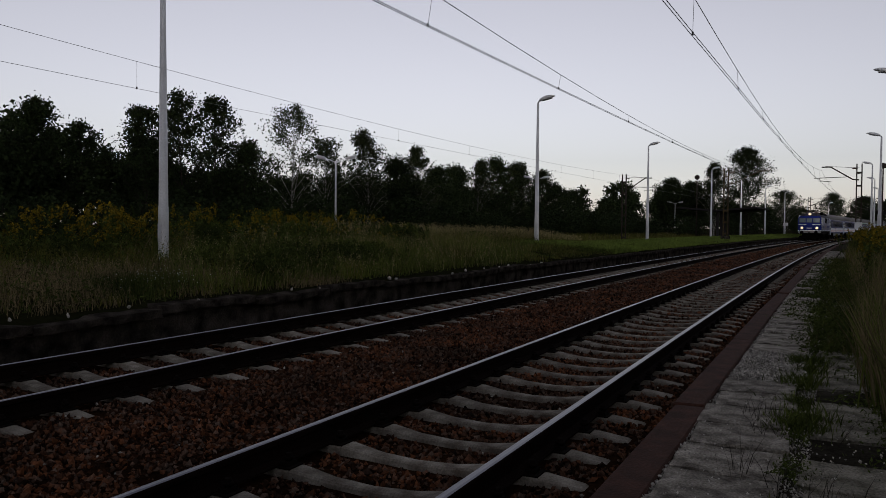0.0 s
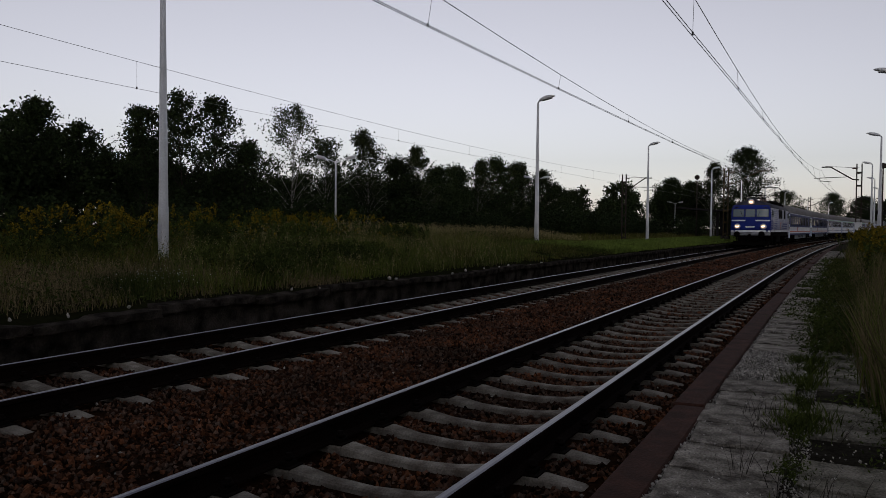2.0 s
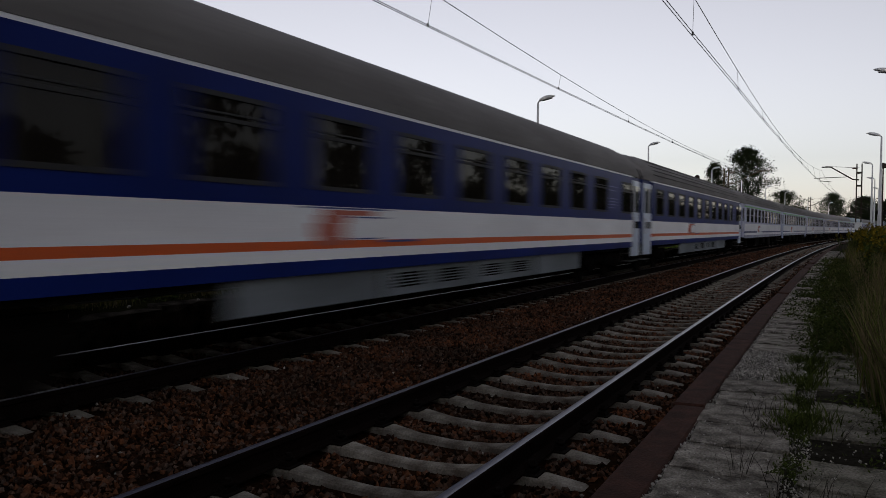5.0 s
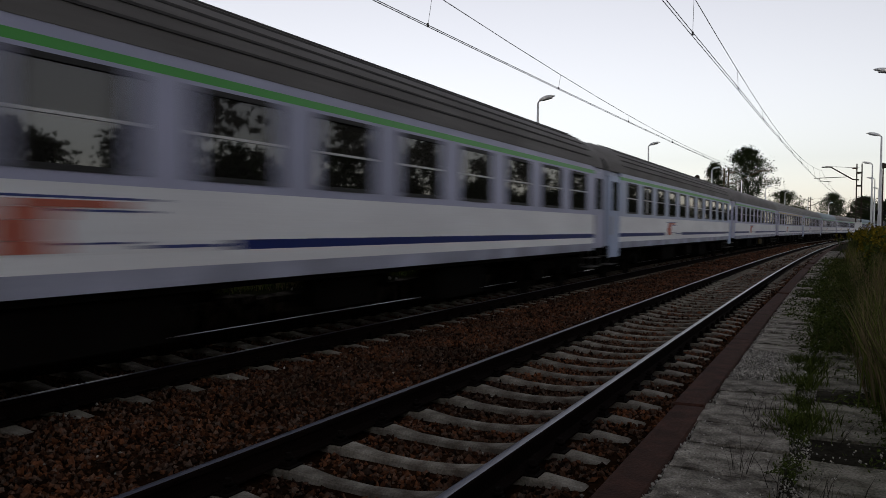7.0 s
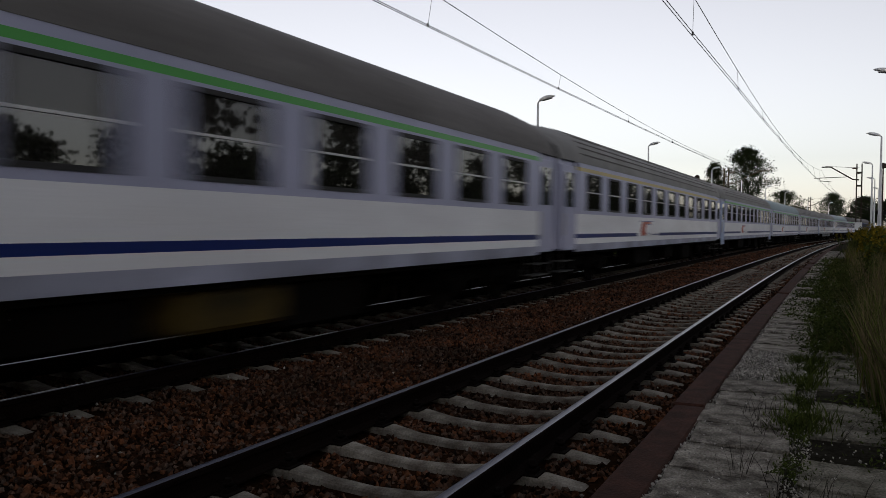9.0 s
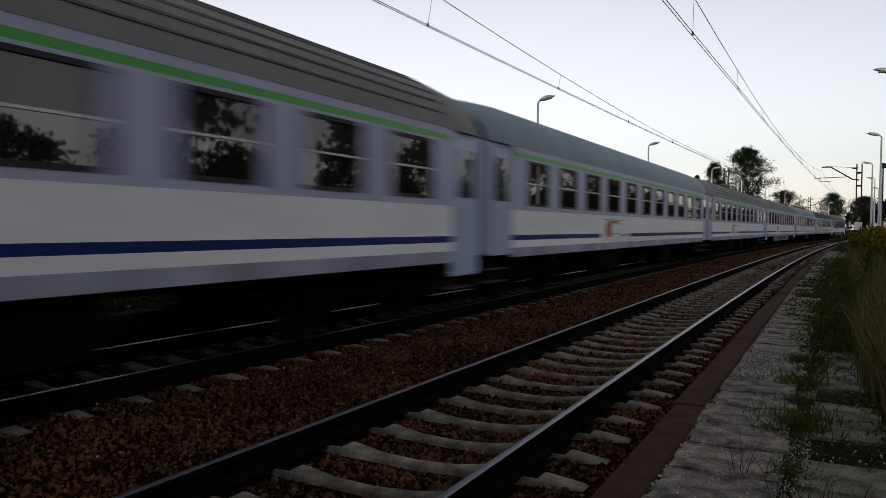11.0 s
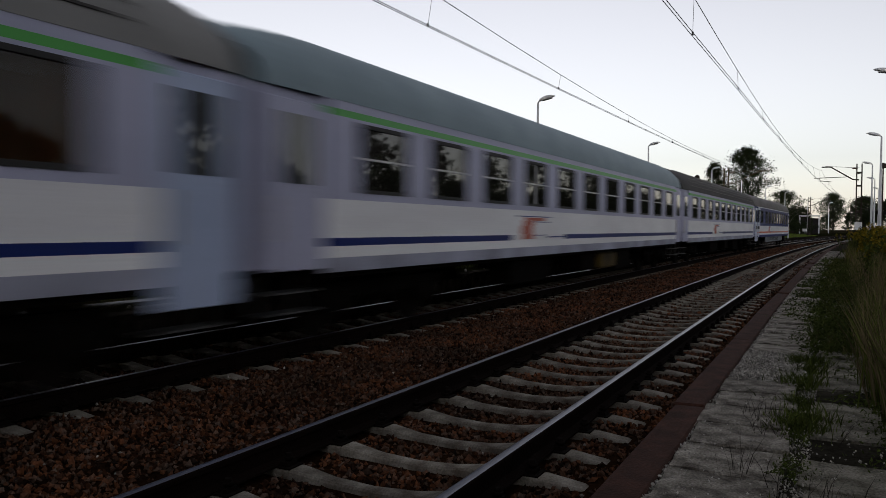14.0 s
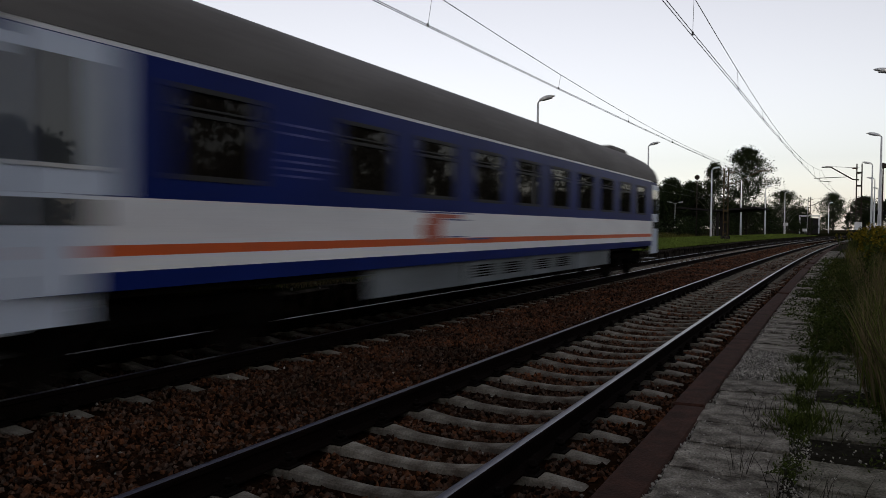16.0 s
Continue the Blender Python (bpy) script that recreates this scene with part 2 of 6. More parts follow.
def sleeper_mesh():
    """A prestressed concrete sleeper, thick under the rails and waisted between them."""
    xs = [-1.25, -1.2, -0.95, -0.55, -0.3, 0, 0.3, 0.55, 0.95, 1.2, 1.25]
    top = [-0.235, -0.205, -0.176, -0.176, -0.21, -0.224, -0.21, -0.176, -0.176, -0.205, -0.235]
    half = [0.065, 0.072, 0.082, 0.082, 0.062, 0.056, 0.062, 0.082, 0.082, 0.072, 0.065]
    v, f = [], []
    for x, z, w in zip(xs, top, half):
        v += [(x, -w - 0.02, -0.36), (x, -w, z - 0.012), (x, -w + 0.014, z), (x, w - 0.014, z), (x, w, z - 0.012), (x, w + 0.02, -0.36)]
    for i in range(len(xs) - 1):
        f += [(i * 6 + j, i * 6 + j + 1, i * 6 + j + 7, i * 6 + j + 6) for j in range(5)]
    f += [(0, 1, 4, 5), (1, 2, 3, 4)] + [tuple(len(v) - 6 + j for j in q) for q in ((5, 4, 1, 0), (4, 3, 2, 1))]
    return raw_mesh("sleeper", v, f, [M_SLEEPER])


def fastening_mesh():
    """Ribbed base plate with two bolts and clips beside the rail foot."""
    bm = bmesh.new()
    box(bm, -0.17, 0.17, -0.075, 0.075, -0.178, -0.166)
    for sx in (-1, 1):
        box(bm, min(sx * 0.075, sx * 0.14), max(sx * 0.075, sx * 0.14), -0.05, 0.05, -0.168, -0.138)
        tube(bm, [(sx * 0.108, 0, -0.14), (sx * 0.108, 0, -0.085)], 0.022, 6)
        tube(bm, [(sx * 0.108, 0, -0.128), (sx * 0.108, 0, -0.108)], 0.036, 6)
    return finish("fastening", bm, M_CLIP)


SLEEPER, FASTENING = sleeper_mesh(), fastening_mesh()
PHASE = {"near": -0.05, "far": 0.242}   # the first sleeper, and the step from one to the next
STEP = {"near": 0.603, "far": 0.616}


def track(lat, s0, s1, key, label):
    tr = thing("railway_track", label, "railway track", kind="structure")
    s = np.concatenate([np.arange(s0, -10, 20.0), np.arange(-10, s1, 3.0)])
    for side in (-1, 1):
        part("rail", rail_mesh(lat + side * GAUGE, s), None, tr)
    for i in range(-6, 264):
        c = PHASE[key] + STEP[key] * i
        j = RNG.normal(0, 0.012)
        sl = part("sleeper", SLEEPER, None, tr)
        sl.matrix_basis = on_line(lat + RNG.normal(0, 0.008), c + j, RNG.normal(0, 0.004)) @ pose(0, 0, 0, 0, 0, RNG.normal(0, 0.6))
        if 0 <= i < (40 if lat == 0 else 30):
            for side in (-1, 1):
                part("fastening", FASTENING, None, sl).location = (side * GAUGE, 0, 0)
    return tr


track(0, -120, 330, "near", "near track of polished steel rails on concrete sleepers")
track(FAR, -345, 480, "far", "far track of polished steel rails on concrete sleepers")


# loose ballast stones
def stones(name, count, lat_range, s_range, size, label, seed, material, z_of, skip_sleepers=True, power=1.0):
    r = np.random.default_rng(seed)
    lat = r.uniform(*lat_range, count)
    s = s_range[0] + (s_range[1] - s_range[0]) * r.random(count) ** power
    if skip_sleepers:
        keep = np.ones(count, bool)
        for c, key in ((0.0, "near"), (FAR, "far")):
            off = np.abs((s - PHASE[key] + STEP[key] / 2) % STEP[key] - STEP[key] / 2)
            a = np.abs(lat - c)
            keep &= ~((a < 1.27) & (off < 0.125)) & ~(np.abs(a - GAUGE) < 0.1)
        lat, s = lat[keep], s[keep]
    n = len(lat)
    x, y = at_many(lat, s)
    g = (1 + 5 ** 0.5) / 2
    base = np.array([(-1, g, 0), (1, g, 0), (-1, -g, 0), (1, -g, 0), (0, -1, g), (0, 1, g), (0, -1, -g), (0, 1, -g), (g, 0, -1), (g, 0, 1), (-g, 0, -1), (-g, 0, 1)]) / 1.9
    tri = np.array([(0, 11, 5), (0, 5, 1), (0, 1, 7), (0, 7, 10), (0, 10, 11), (1, 5, 9), (5, 11, 4), (11, 10, 2), (10, 7, 6), (7, 1, 8),
                        (3, 9, 4), (3, 4, 2), (3, 2, 6), (3, 6, 8), (3, 8, 9), (4, 9, 5), (2, 4, 11), (6, 2, 10), (8, 6, 7), (9, 8, 1)])
    if s_range[1] > 30 or size < 0.026:  # far and small stones are plainer
        base = np.array([(1, 0, 0), (-1, 0, 0), (0, 1, 0), (0, -1, 0), (0, 0, 1), (0, 0, -1)]) * 1.0
        tri = np.array([(0, 2, 4), (2, 1, 4), (1, 3, 4), (3, 0, 4), (2, 0, 5), (1, 2, 5), (3, 1, 5), (0, 3, 5)])
    k = len(base)
    v = base[None] * r.uniform(0.5, 1.3, (n, k, 1))
    v = v * (r.uniform(0.6, 1.35, (n, 1, 3)) * size * r.uniform(0.6, 1.25, (n, 1, 1)))
    a, b = r.uniform(0, 2 * np.pi, (2, n))
    ca, sa, cb, sb = np.cos(a)[:, None], np.sin(a)[:, None], np.cos(b)[:, None], np.sin(b)[:, None]
    vx, vy, vz = v[..., 0], v[..., 1], v[..., 2]
    vy, vz = vy * cb - vz * sb, vy * sb + vz * cb
    vx, vy = vx * ca - vy * sa, vx * sa + vy * ca
    z = z_of(lat, s) + r.uniform(-0.01, 0.025, n)
    verts = np.stack([vx + x[:, None], vy + y[:, None], vz + z[:, None]], -1).reshape(-1, 3)
    faces = (tri[None] + (np.arange(n) * k)[:, None, None]).reshape(-1, 3)
    return tagged(new(name, raw_mesh(name, verts, faces, [material])), label, "gravel", kind="stuff")


def bed_z(lat, s):
    return np.interp(lat, [-6.4, -5.7, -5.4, -4.16, -2.9, -2.2, -1.25, 0, 1.25, 1.5, 1.75], [-0.33, -0.25, -0.225, -0.262, -0.2, -0.185, -0.2, -0.265, -0.212, -0.26, -0.33])


stones("ballast", 62000, (-5.5, 1.6), (2.2, 13), 0.0245, "rust-brown crushed ballast stones between the sleepers", 11, M_STONE, bed_z)
stones("ballast", 46000, (-5.5, 1.6), (13, 34), 0.033, "rust-brown crushed ballast stones between distant sleepers", 12, M_STONE, bed_z)
stones("ballast", 24000, (-5.5, 1.6), (34, 90), 0.06, "rust-brown crushed ballast stones far along the line", 13, M_STONE, bed_z, True, 1.3)

stones("rubble", 140, (-5.4, 1.5), (2.5, 16), 0.014, "pale chips strewn among the ballast", 26, M_RUBBLE, lambda a, s: bed_z(a, s) + 0.03, True, 1.3)

# near platform: gravel core, edging beams, two rows of worn slabs
S_PLAT = np.concatenate([np.arange(-30, 40, 2.0), np.arange(40, 240, 8.0)])
platform = tagged(new("pavement", strip("pavement", [1.72, 1.72, 2.0, 3.0, 4.5, 6.5, 7.5, 9.0], [-0.34, 0.195, 0.2, 0.205, 0.22, 0.22, 0.15, -0.3], S_PLAT, [M_GRAVEL])),
                  "low overgrown railway platform of worn concrete slabs", "platform", kind="structure")
EDGE = finish("edging_beam", boxes((-0.105, 0.105, -1.735, 1.735, -0.5, 0)), M_EDGE, 0.012)
for i in range(-2, 30):
    s = 3.66 + 3.5 * i
    v = at(1.745 + RNG.normal(0, 0.012), s, PLAT + RNG.normal(0.0, 0.012))
    part("edging_beam", EDGE, None, platform).matrix_basis = pose(v.x, v.y, v.z, RNG.normal(0, 0.12), RNG.normal(0, 0.6), -math.degrees(bend(s)) + RNG.normal(0, 0.15))


def slab_mesh(w, d, seed, material):
    r = random.Random(seed)
    bm = boxes((-w / 2, w / 2, -d / 2, d / 2, -0.06, 0))
    bmesh.ops.subdivide_edges(bm, edges=bm.edges[:], cuts=3, use_grid_fill=True)
    for v in bm.verts:
        rim = max(abs(v.co.x) / w, abs(v.co.y) / d) > 0.49
        v.co += Vector((r.uniform(-1, 1), r.uniform(-1, 1), r.uniform(-1, 1))) * (0.006 if rim else 0.0015)
        if rim and v.co.z > -0.02:
            v.co.z -= 0.002
    return finish("slab", bm, material)


SLABS = [slab_mesh(0.505, 0.478, i, M_SLAB) for i in range(6)]
MOSSY = [slab_mesh(0.5, 0.478, i + 6, M_SLABMOSS) for i in range(6)]
for i in range(0, 90):
    s = 1.1 + 0.52 * i
    for col, lat in enumerate((2.13, 2.72)):
        if (col == 0 and 6.7 < s < 8.1) or (8.5 < s < 8.9) or RNG.random() < (0.06 if s < 9 else 0.15):
            continue
        v = at(lat + RNG.normal(0, 0.012), s, PLAT + RNG.normal(0, 0.005) - 0.02 * col)
        part("slab", (MOSSY if col else SLABS)[int(RNG.integers(6))], None, platform).matrix_basis = pose(v.x, v.y, v.z, RNG.normal(0, 0.6), RNG.normal(0, 0.6), -math.degrees(bend(s)) + RNG.normal(0, 1.2) + 180 * int(RNG.integers(2)))
stones("rubble", 6000, (1.86, 2.42), (6.65, 8.15), 0.0105, "pale crumbled concrete where platform slabs are missing", 21, M_RUBBLE, lambda a, s: 0.225 + 0 * a, False)
stones("rubble", 6000, (1.85, 1.97), (3.0, 20), 0.010, "pale crumbs along the platform edging", 22, M_RUBBLE, lambda a, s: 0.215 + 0 * a, False, 1.6)
stones("rubble", 5000, (2.32, 2.5), (3.0, 20), 0.008, "small pale crumbs between the slab rows", 23, M_RUBBLE, lambda a, s: 0.2 + 0 * a, False, 1.6)

stones("rubble", 1600, (1.9, 3.0), (2.6, 16), 0.007, "fine pale grit strewn over the slabs", 24, M_RUBBLE, lambda a, s: 0.245 - 0.02 * (a > 2.4), False, 1.4)

# island platform behind the far track: old edging, bank of earth
S_ISL = np.concatenate([np.arange(-40, 40, 2.0), np.arange(40, 260, 8.0)])
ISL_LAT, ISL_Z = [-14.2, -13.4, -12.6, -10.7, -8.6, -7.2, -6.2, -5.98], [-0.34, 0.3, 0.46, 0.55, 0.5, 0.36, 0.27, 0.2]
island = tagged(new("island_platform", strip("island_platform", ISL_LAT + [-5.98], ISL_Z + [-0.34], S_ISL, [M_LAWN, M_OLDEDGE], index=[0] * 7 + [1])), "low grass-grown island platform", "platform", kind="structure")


def old_edge_mesh(seed):
    r = random.Random(seed)
    bm = boxes((-0.1, 0.2, -0.99, 0.99, -0.1, 0))
    bmesh.ops.subdivide_edges(bm, edges=[e for e in bm.edges if abs(e.verts[0].co.y - e.verts[1].co.y) > 1], cuts=7, use_grid_fill=True)
    for v in bm.verts:
        v.co += Vector((r.uniform(-0.03, 0.03) if v.co.x > 0 else 0, 0, r.uniform(-0.03, 0.008)))
    return finish("edging_stone", bm, M_OLDEDGE)


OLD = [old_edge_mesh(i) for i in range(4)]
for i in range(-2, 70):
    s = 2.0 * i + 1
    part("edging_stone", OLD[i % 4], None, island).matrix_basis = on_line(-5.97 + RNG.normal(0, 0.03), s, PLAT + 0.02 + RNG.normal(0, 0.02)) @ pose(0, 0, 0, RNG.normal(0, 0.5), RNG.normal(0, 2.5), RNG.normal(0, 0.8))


stones("rubble", 18, (-6.15, -5.8), (4, 30), 0.035, "pale broken chips on the old platform edge", 25, M_RUBBLE, lambda a, s: 0.275 + 0 * a, False)


def isl_z(lat):
    return np.interp(lat, ISL_LAT, ISL_Z)


# ---- lamp posts ----
def lamp_post(base, height, facing, r0=0.105, r1=0.05):
    """A tapered column with a short bracket and one flat luminaire that points along facing (degrees from +x)."""
    lp = thing("lamp_post", "tall pale grey tapered platform lamp post, unlit", "lamp post", "platform lamp posts", m=pose(*base, 0, 0, facing))
    bm = bmesh.new()
    tube(bm, [(0, 0, -0.3), (0, 0, 0.3), (0, 0, 1.3), (0, 0, 1.35), (0, 0, height)], [r0 * 1.06, r0 * 1.06, r0 * 1.06, r0, r1], 12)
    part("column", bm, M_POLE, lp)
    bm = bmesh.new()
    tube(bm, [(0, 0, height - 0.1), (0.01, 0, height + 0.04), (0.1, 0, height + 0.09), (0.2, 0, height + 0.11)], 0.035, 8)
    part("bracket", bm, M_POLE, lp)
    bm = bmesh.new()
    rings = []
    for x, w, lo, hi in ((0.06, 0.05, 0.0, 0.07), (0.16, 0.1, -0.02, 0.13), (0.4, 0.15, -0.02, 0.17), (0.66, 0.14, 0.0, 0.14), (0.82, 0.09, 0.02, 0.09), (0.86, 0.04, 0.035, 0.06)):
        z = height + 0.06 + x * 0.2
        rings.append([bm.verts.new(c) for c in ((x, -w, z + lo + 0.02), (x, -w, z + (lo + hi) / 2), (x, -w * 0.6, z + hi), (x, w * 0.6, z + hi), (x, w, z + (lo + hi) / 2), (x, w, z + lo + 0.02))])
    for a, b in zip(rings, rings[1:]):
        for j in range(6):
            bm.faces.new((a[j], a[(j + 1) % 6], b[(j + 1) % 6], b[j])).smooth = True
    bm.faces.new(rings[0]), bm.faces.new(rings[-1][::-1])
    head = part("luminaire", bm, M_POLE, lp, "pale grey lamp head")
    bm = bmesh.new()
    box(bm, 0.22, 0.7, -0.11, 0.11, -0.035, 0.0)
    for v in bm.verts:
        v.co.z += height + 0.07 + v.co.x * 0.2
    part("lamp_cover", bm, M_DIFFUSER, head, "dark lamp cover")
    bm = boxes((-r0 * 0.5, r0 * 0.5, -r0 * 1.13, -r0 * 1.0, 0.55, 0.95))
    part("service_hatch", bm, M_LAMPHEAD, lp)
    return lp


for s in (12.62, 36.0, 58.5, 84.3, 103, 123, 143, 172, 204):
    b = at(-10.7, s, 0.5)
    lamp_post(b, 7.0, -math.degrees(bend(s)))
for lat, s in ((4.45, 34.5), (4.4, 57), (3.9, 81), (3.8, 105), (3.6, 130)):
    b = at(lat, s, 0.22)
    lamp_post(b, 7.1, 180 - math.degrees(bend(s)))


def twin_lamp(base, height):
    lp = thing("twin_lamp", "slim grey street lamp with two heads, unlit", "lamp post", "twin street lamps", m=pose(*base, 0, 0, 25))
    bm = bmesh.new()
    tube(bm, [(0, 0, -0.3), (0, 0, height)], [0.075, 0.045], 8)
    part("column", bm, M_LAMPHEAD, lp)
    for sx in (-1, 1):
        bm = bmesh.new()
        tube(bm, [(0, 0, height - 0.1), (sx * 0.35, 0, height + 0.08), (sx * 0.7, 0, height + 0.16)], 0.028, 6)
        arm = part("arm", bm, M_LAMPHEAD, lp)
        bm = bmesh.new()
        tube(bm, [(sx * 0.6, 0, height + 0.14), (sx * 0.75, 0, height + 0.19), (sx * 1.2, 0, height + 0.28), (sx * 1.3, 0, height + 0.29)], [0.05, 0.1, 0.11, 0.04], 8)
        part("luminaire", bm, M_LAMPHEAD, arm)
    return lp


twin_lamp(at(-25.9, 40.4, 0.25), 5.25)
twin_lamp(at(-26.2, 74.7, 0.25), 6.1)
twin_lamp(at(-25.5, 129.5, 0.3), 5.2)


def horn_post(base, height):
    hp = thing("loudspeaker_post", "dark steel post with a round loudspeaker on top", "post", "loudspeaker posts", m=pose(*base))
    bm = bmesh.new()
    tube(bm, [(0, 0, -0.3), (0, 0, height)], [0.09, 0.06], 8)
    part("column", bm, M_MAST, hp)
    bm = bmesh.new()
    tube(bm, [(0, 0, height - 0.05), (0, 0, height + 0.1), (0, 0, height + 0.35), (0, 0, height + 0.5)], [0.1, 0.3, 0.3, 0.12], 12)
    part("loudspeaker", bm, M_MAST, hp)
    return hp


horn_post(at(-14.6, 96, 0.3), 7.0)
horn_post(at(4.75, 88, 0.2), 7.3)


# ---- overhead line ----
def mast(base, height, arm_to, arm_z, material, turn=0.0, sign=False):
    """A two-legged catenary mast with lacing, a slanting bracket and a registration tube towards arm_to (metres along local x)."""
    ms = thing("catenary_mast", "steel catenary mast with a bracket arm over the track", "mast", "catenary masts", m=pose(*base, 0, 0, turn))
    for side in (-1, 1):
        bm = bmesh.new()
        w = 0.19
        box(bm, side * w - 0.05, side * w + 0.05, -0.06, 0.06, -0.5, height)
        part("leg", bm, material, ms)
    for i in range(6):
        z = 0.5 + i * (height - 0.8) / 5.5
        part("batten", boxes((-0.14, 0.14, -0.05, 0.05, z, z + 0.16)), material, ms)
    part("mast_foot", boxes((-0.35, 0.35, -0.45, 0.45, -0.5, 0.35)), M_OLDEDGE, ms, bevel=0.04)
    sg = 1 if arm_to > 0 else -1
    bm = bmesh.new()
    tube(bm, [(0, 0, arm_z + 0.15), (arm_to * 0.18, 0, arm_z + 0.2), (arm_to * 0.8, 0, arm_z + 1.28), (arm_to + sg * 0.15, 0, arm_z + 1.28)], 0.055, 8)
    part("bracket_arm", bm, material, ms)
    bm = bmesh.new()
    tube(bm, [(arm_to * 0.3, 0, arm_z + 0.42), (arm_to + sg * 0.7, 0, arm_z + 0.35)], 0.032, 6)
    tube(bm, [(arm_to + sg * 0.3, 0, arm_z + 0.33), (arm_to + sg * 0.25, 0, arm_z + 0.12), (arm_to - sg * 0.6, 0, arm_z + 0.02)], 0.025, 6)
    part("registration_tube", bm, material, ms)
    bm = bmesh.new()
    tube(bm, [(0, 0, height - 0.35), (arm_to * 0.95, 0, arm_z + 1.35)], 0.018, 5)
    part("tie_rod", bm, material, ms)
    bm = bmesh.new()
    tube(bm, [(arm_to * 0.05, 0, height - 0.37), (arm_to * 0.1, 0, height - 0.38), (arm_to * 0.2, 0, height - 0.4)], [0.05, 0.06, 0.05], 8)
    part("insulator", bm, M_INSUL, ms)
    if sign:
        part("sign_plate", boxes((-0.27, 0.27, -0.085, -0.066, 1.25, 1.85)), M_POLE, ms, "blank pale plate")
    return ms


def ground_turn(s):
    return -math.degrees(bend(s))


mast(at(3.0, 74, 0.2), 6.75, -2.7, 5.25, M_MAST, ground_turn(74), True)
mast(at(-7.9, 76, 0.4), 6.6, 3.6, 5.0, M_MAST_YEL, ground_turn(76))
mast(at(-17.9, 77.5, -0.1), 6.9, 2.6, 5.2, M_MAST, ground_turn(77))
mast(at(3.3, 146, 0.2), 6.75, -3.0, 5.2, M_MAST, ground_turn(146))
mast(at(-7.5, 148, 0.4), 6.6, 3.2, 5.0, M_MAST, ground_turn(148))
mast(at(3.3, 216, 0.2), 6.75, -3.0, 5.2, M_MAST, ground_turn(216))
mast(at(-7.5, 218, 0.4), 6.6, 3.2, 5.0, M_MAST, ground_turn(218))


def catenary(lat, contact, top, mid, supports, stagger, label, r=0.008, material=M_WIRE, pair=(-0.03, 0.03)):
    """Two contact wires, a sagging messenger and droppers, span by span."""
    line = thing("overhead_line", label, "overhead wire", "overhead lines")
    for (s0, s1) in zip(supports, supports[1:]):
        n = 20
        ss = [s0 + (s1 - s0) * i / n for i in range(n + 1)]
        off = [np.interp(s, *stagger) for s in ss]
        sag = [top - (top - mid) * (1 - ((s - (s0 + s1) / 2) / ((s1 - s0) / 2)) ** 2) for s in ss]
        for d in pair:
            bm = bmesh.new()
            tube(bm, [at(lat + o + d, s, contact) for s, o in zip(ss, off)], r, 5)
            part("contact_wire", bm, material, line)
        bm = bmesh.new()
        tube(bm, [at(lat + o * 0.5, s, z) for s, o, z in zip(ss, off, sag)], r * 1.05, 5)
        part("messenger_wire", bm, material, line)
        for i in range(1, n, 2):
            bm = bmesh.new()
            tube(bm, [at(lat + off[i], ss[i], contact), at(lat + off[i] * 0.5, ss[i], sag[i])], 0.0045, 4)
            dr = part("dropper", bm, M_WIRE, line)
            bm = bmesh.new()
            tube(bm, [at(lat + off[i], ss[i], contact - 0.02), at(lat + off[i], ss[i], contact + 0.05)], 0.022, 5)
            part("clamp", bm, M_WIRE, dr)
    return line


catenary(0, 5.3, 6.45, 5.62, [-62, 6, 74, 146, 216], ([-62, 0, 13, 22, 40, 74, 146, 216], [0.3, -0.25, -0.08, 0.06, 0.2, 0.3, -0.2, 0.2]), "thin overhead wires hung above the near track")
catenary(FAR, 5.22, 6.3, 5.36, [-64, 2, 76, 148, 218], ([-64, 2, 11, 46, 76, 148, 218], [0.2, -0.28, -0.22, 0.18, 0.3, -0.2, 0.2]), "thin overhead wires hung above the far track")
catenary(THIRD, 5.28, 6.35, 5.75, [-60, 5, 77.5, 148], ([-60, 148], [0, 0]), "thin pale overhead wires beyond the island platform", 0.006, M_WIRE_PALE, (0.0,))


# ---- shelters and far things ----
def shelter(base, turn, length, depth, height, label):
    sh = thing("platform_shelter", label, "shelter", "platform shelters", m=pose(*base, 0, 0, turn))
    bm = bmesh.new()
    prof = [(-depth / 2, height + 0.35), (0, height), (depth / 2, height + 0.3), (depth / 2, height + 0.48), (0, height + 0.16), (-depth / 2, height + 0.53)]
    ends = [[bm.verts.new((x, y, z)) for x, z in prof] for y in (-length / 2, length / 2)]
    for j in range(6):
        bm.faces.new((ends[0][j], ends[0][(j + 1) % 6], ends[1][(j + 1) % 6], ends[1][j]))
    for e, o in ((ends[0], 1), (ends[1], -1)):
        for q in ((0, 1, 4, 5), (1, 2, 3, 4)):
            bm.faces.new([e[i] for i in q][::o])
    part("canopy", bm, M_ROOFDARK, sh)
    for y in (-length * 0.36, -length * 0.12, length * 0.12, length * 0.36):
        part("column", boxes((-0.12, 0.12, y - 0.12, y + 0.12, -0.4, height + 0.05)), M_ROOFDARK, sh)
    part("back_wall", boxes((-0.07, 0.07, -length * 0.1, length * 0.12, -0.3, height - 0.1)), M_ROOFDARK, sh)
    return sh


shelter(at(-10.5, 90, 0.5), ground_turn(90) , 9.0, 8.2, 2.75, "dark butterfly-roofed shelter on the island platform")
shelter(at(5.9, 118, 0.2), ground_turn(118), 22, 5.5, 3.2, "dark flat platform shelter behind goldenrod")

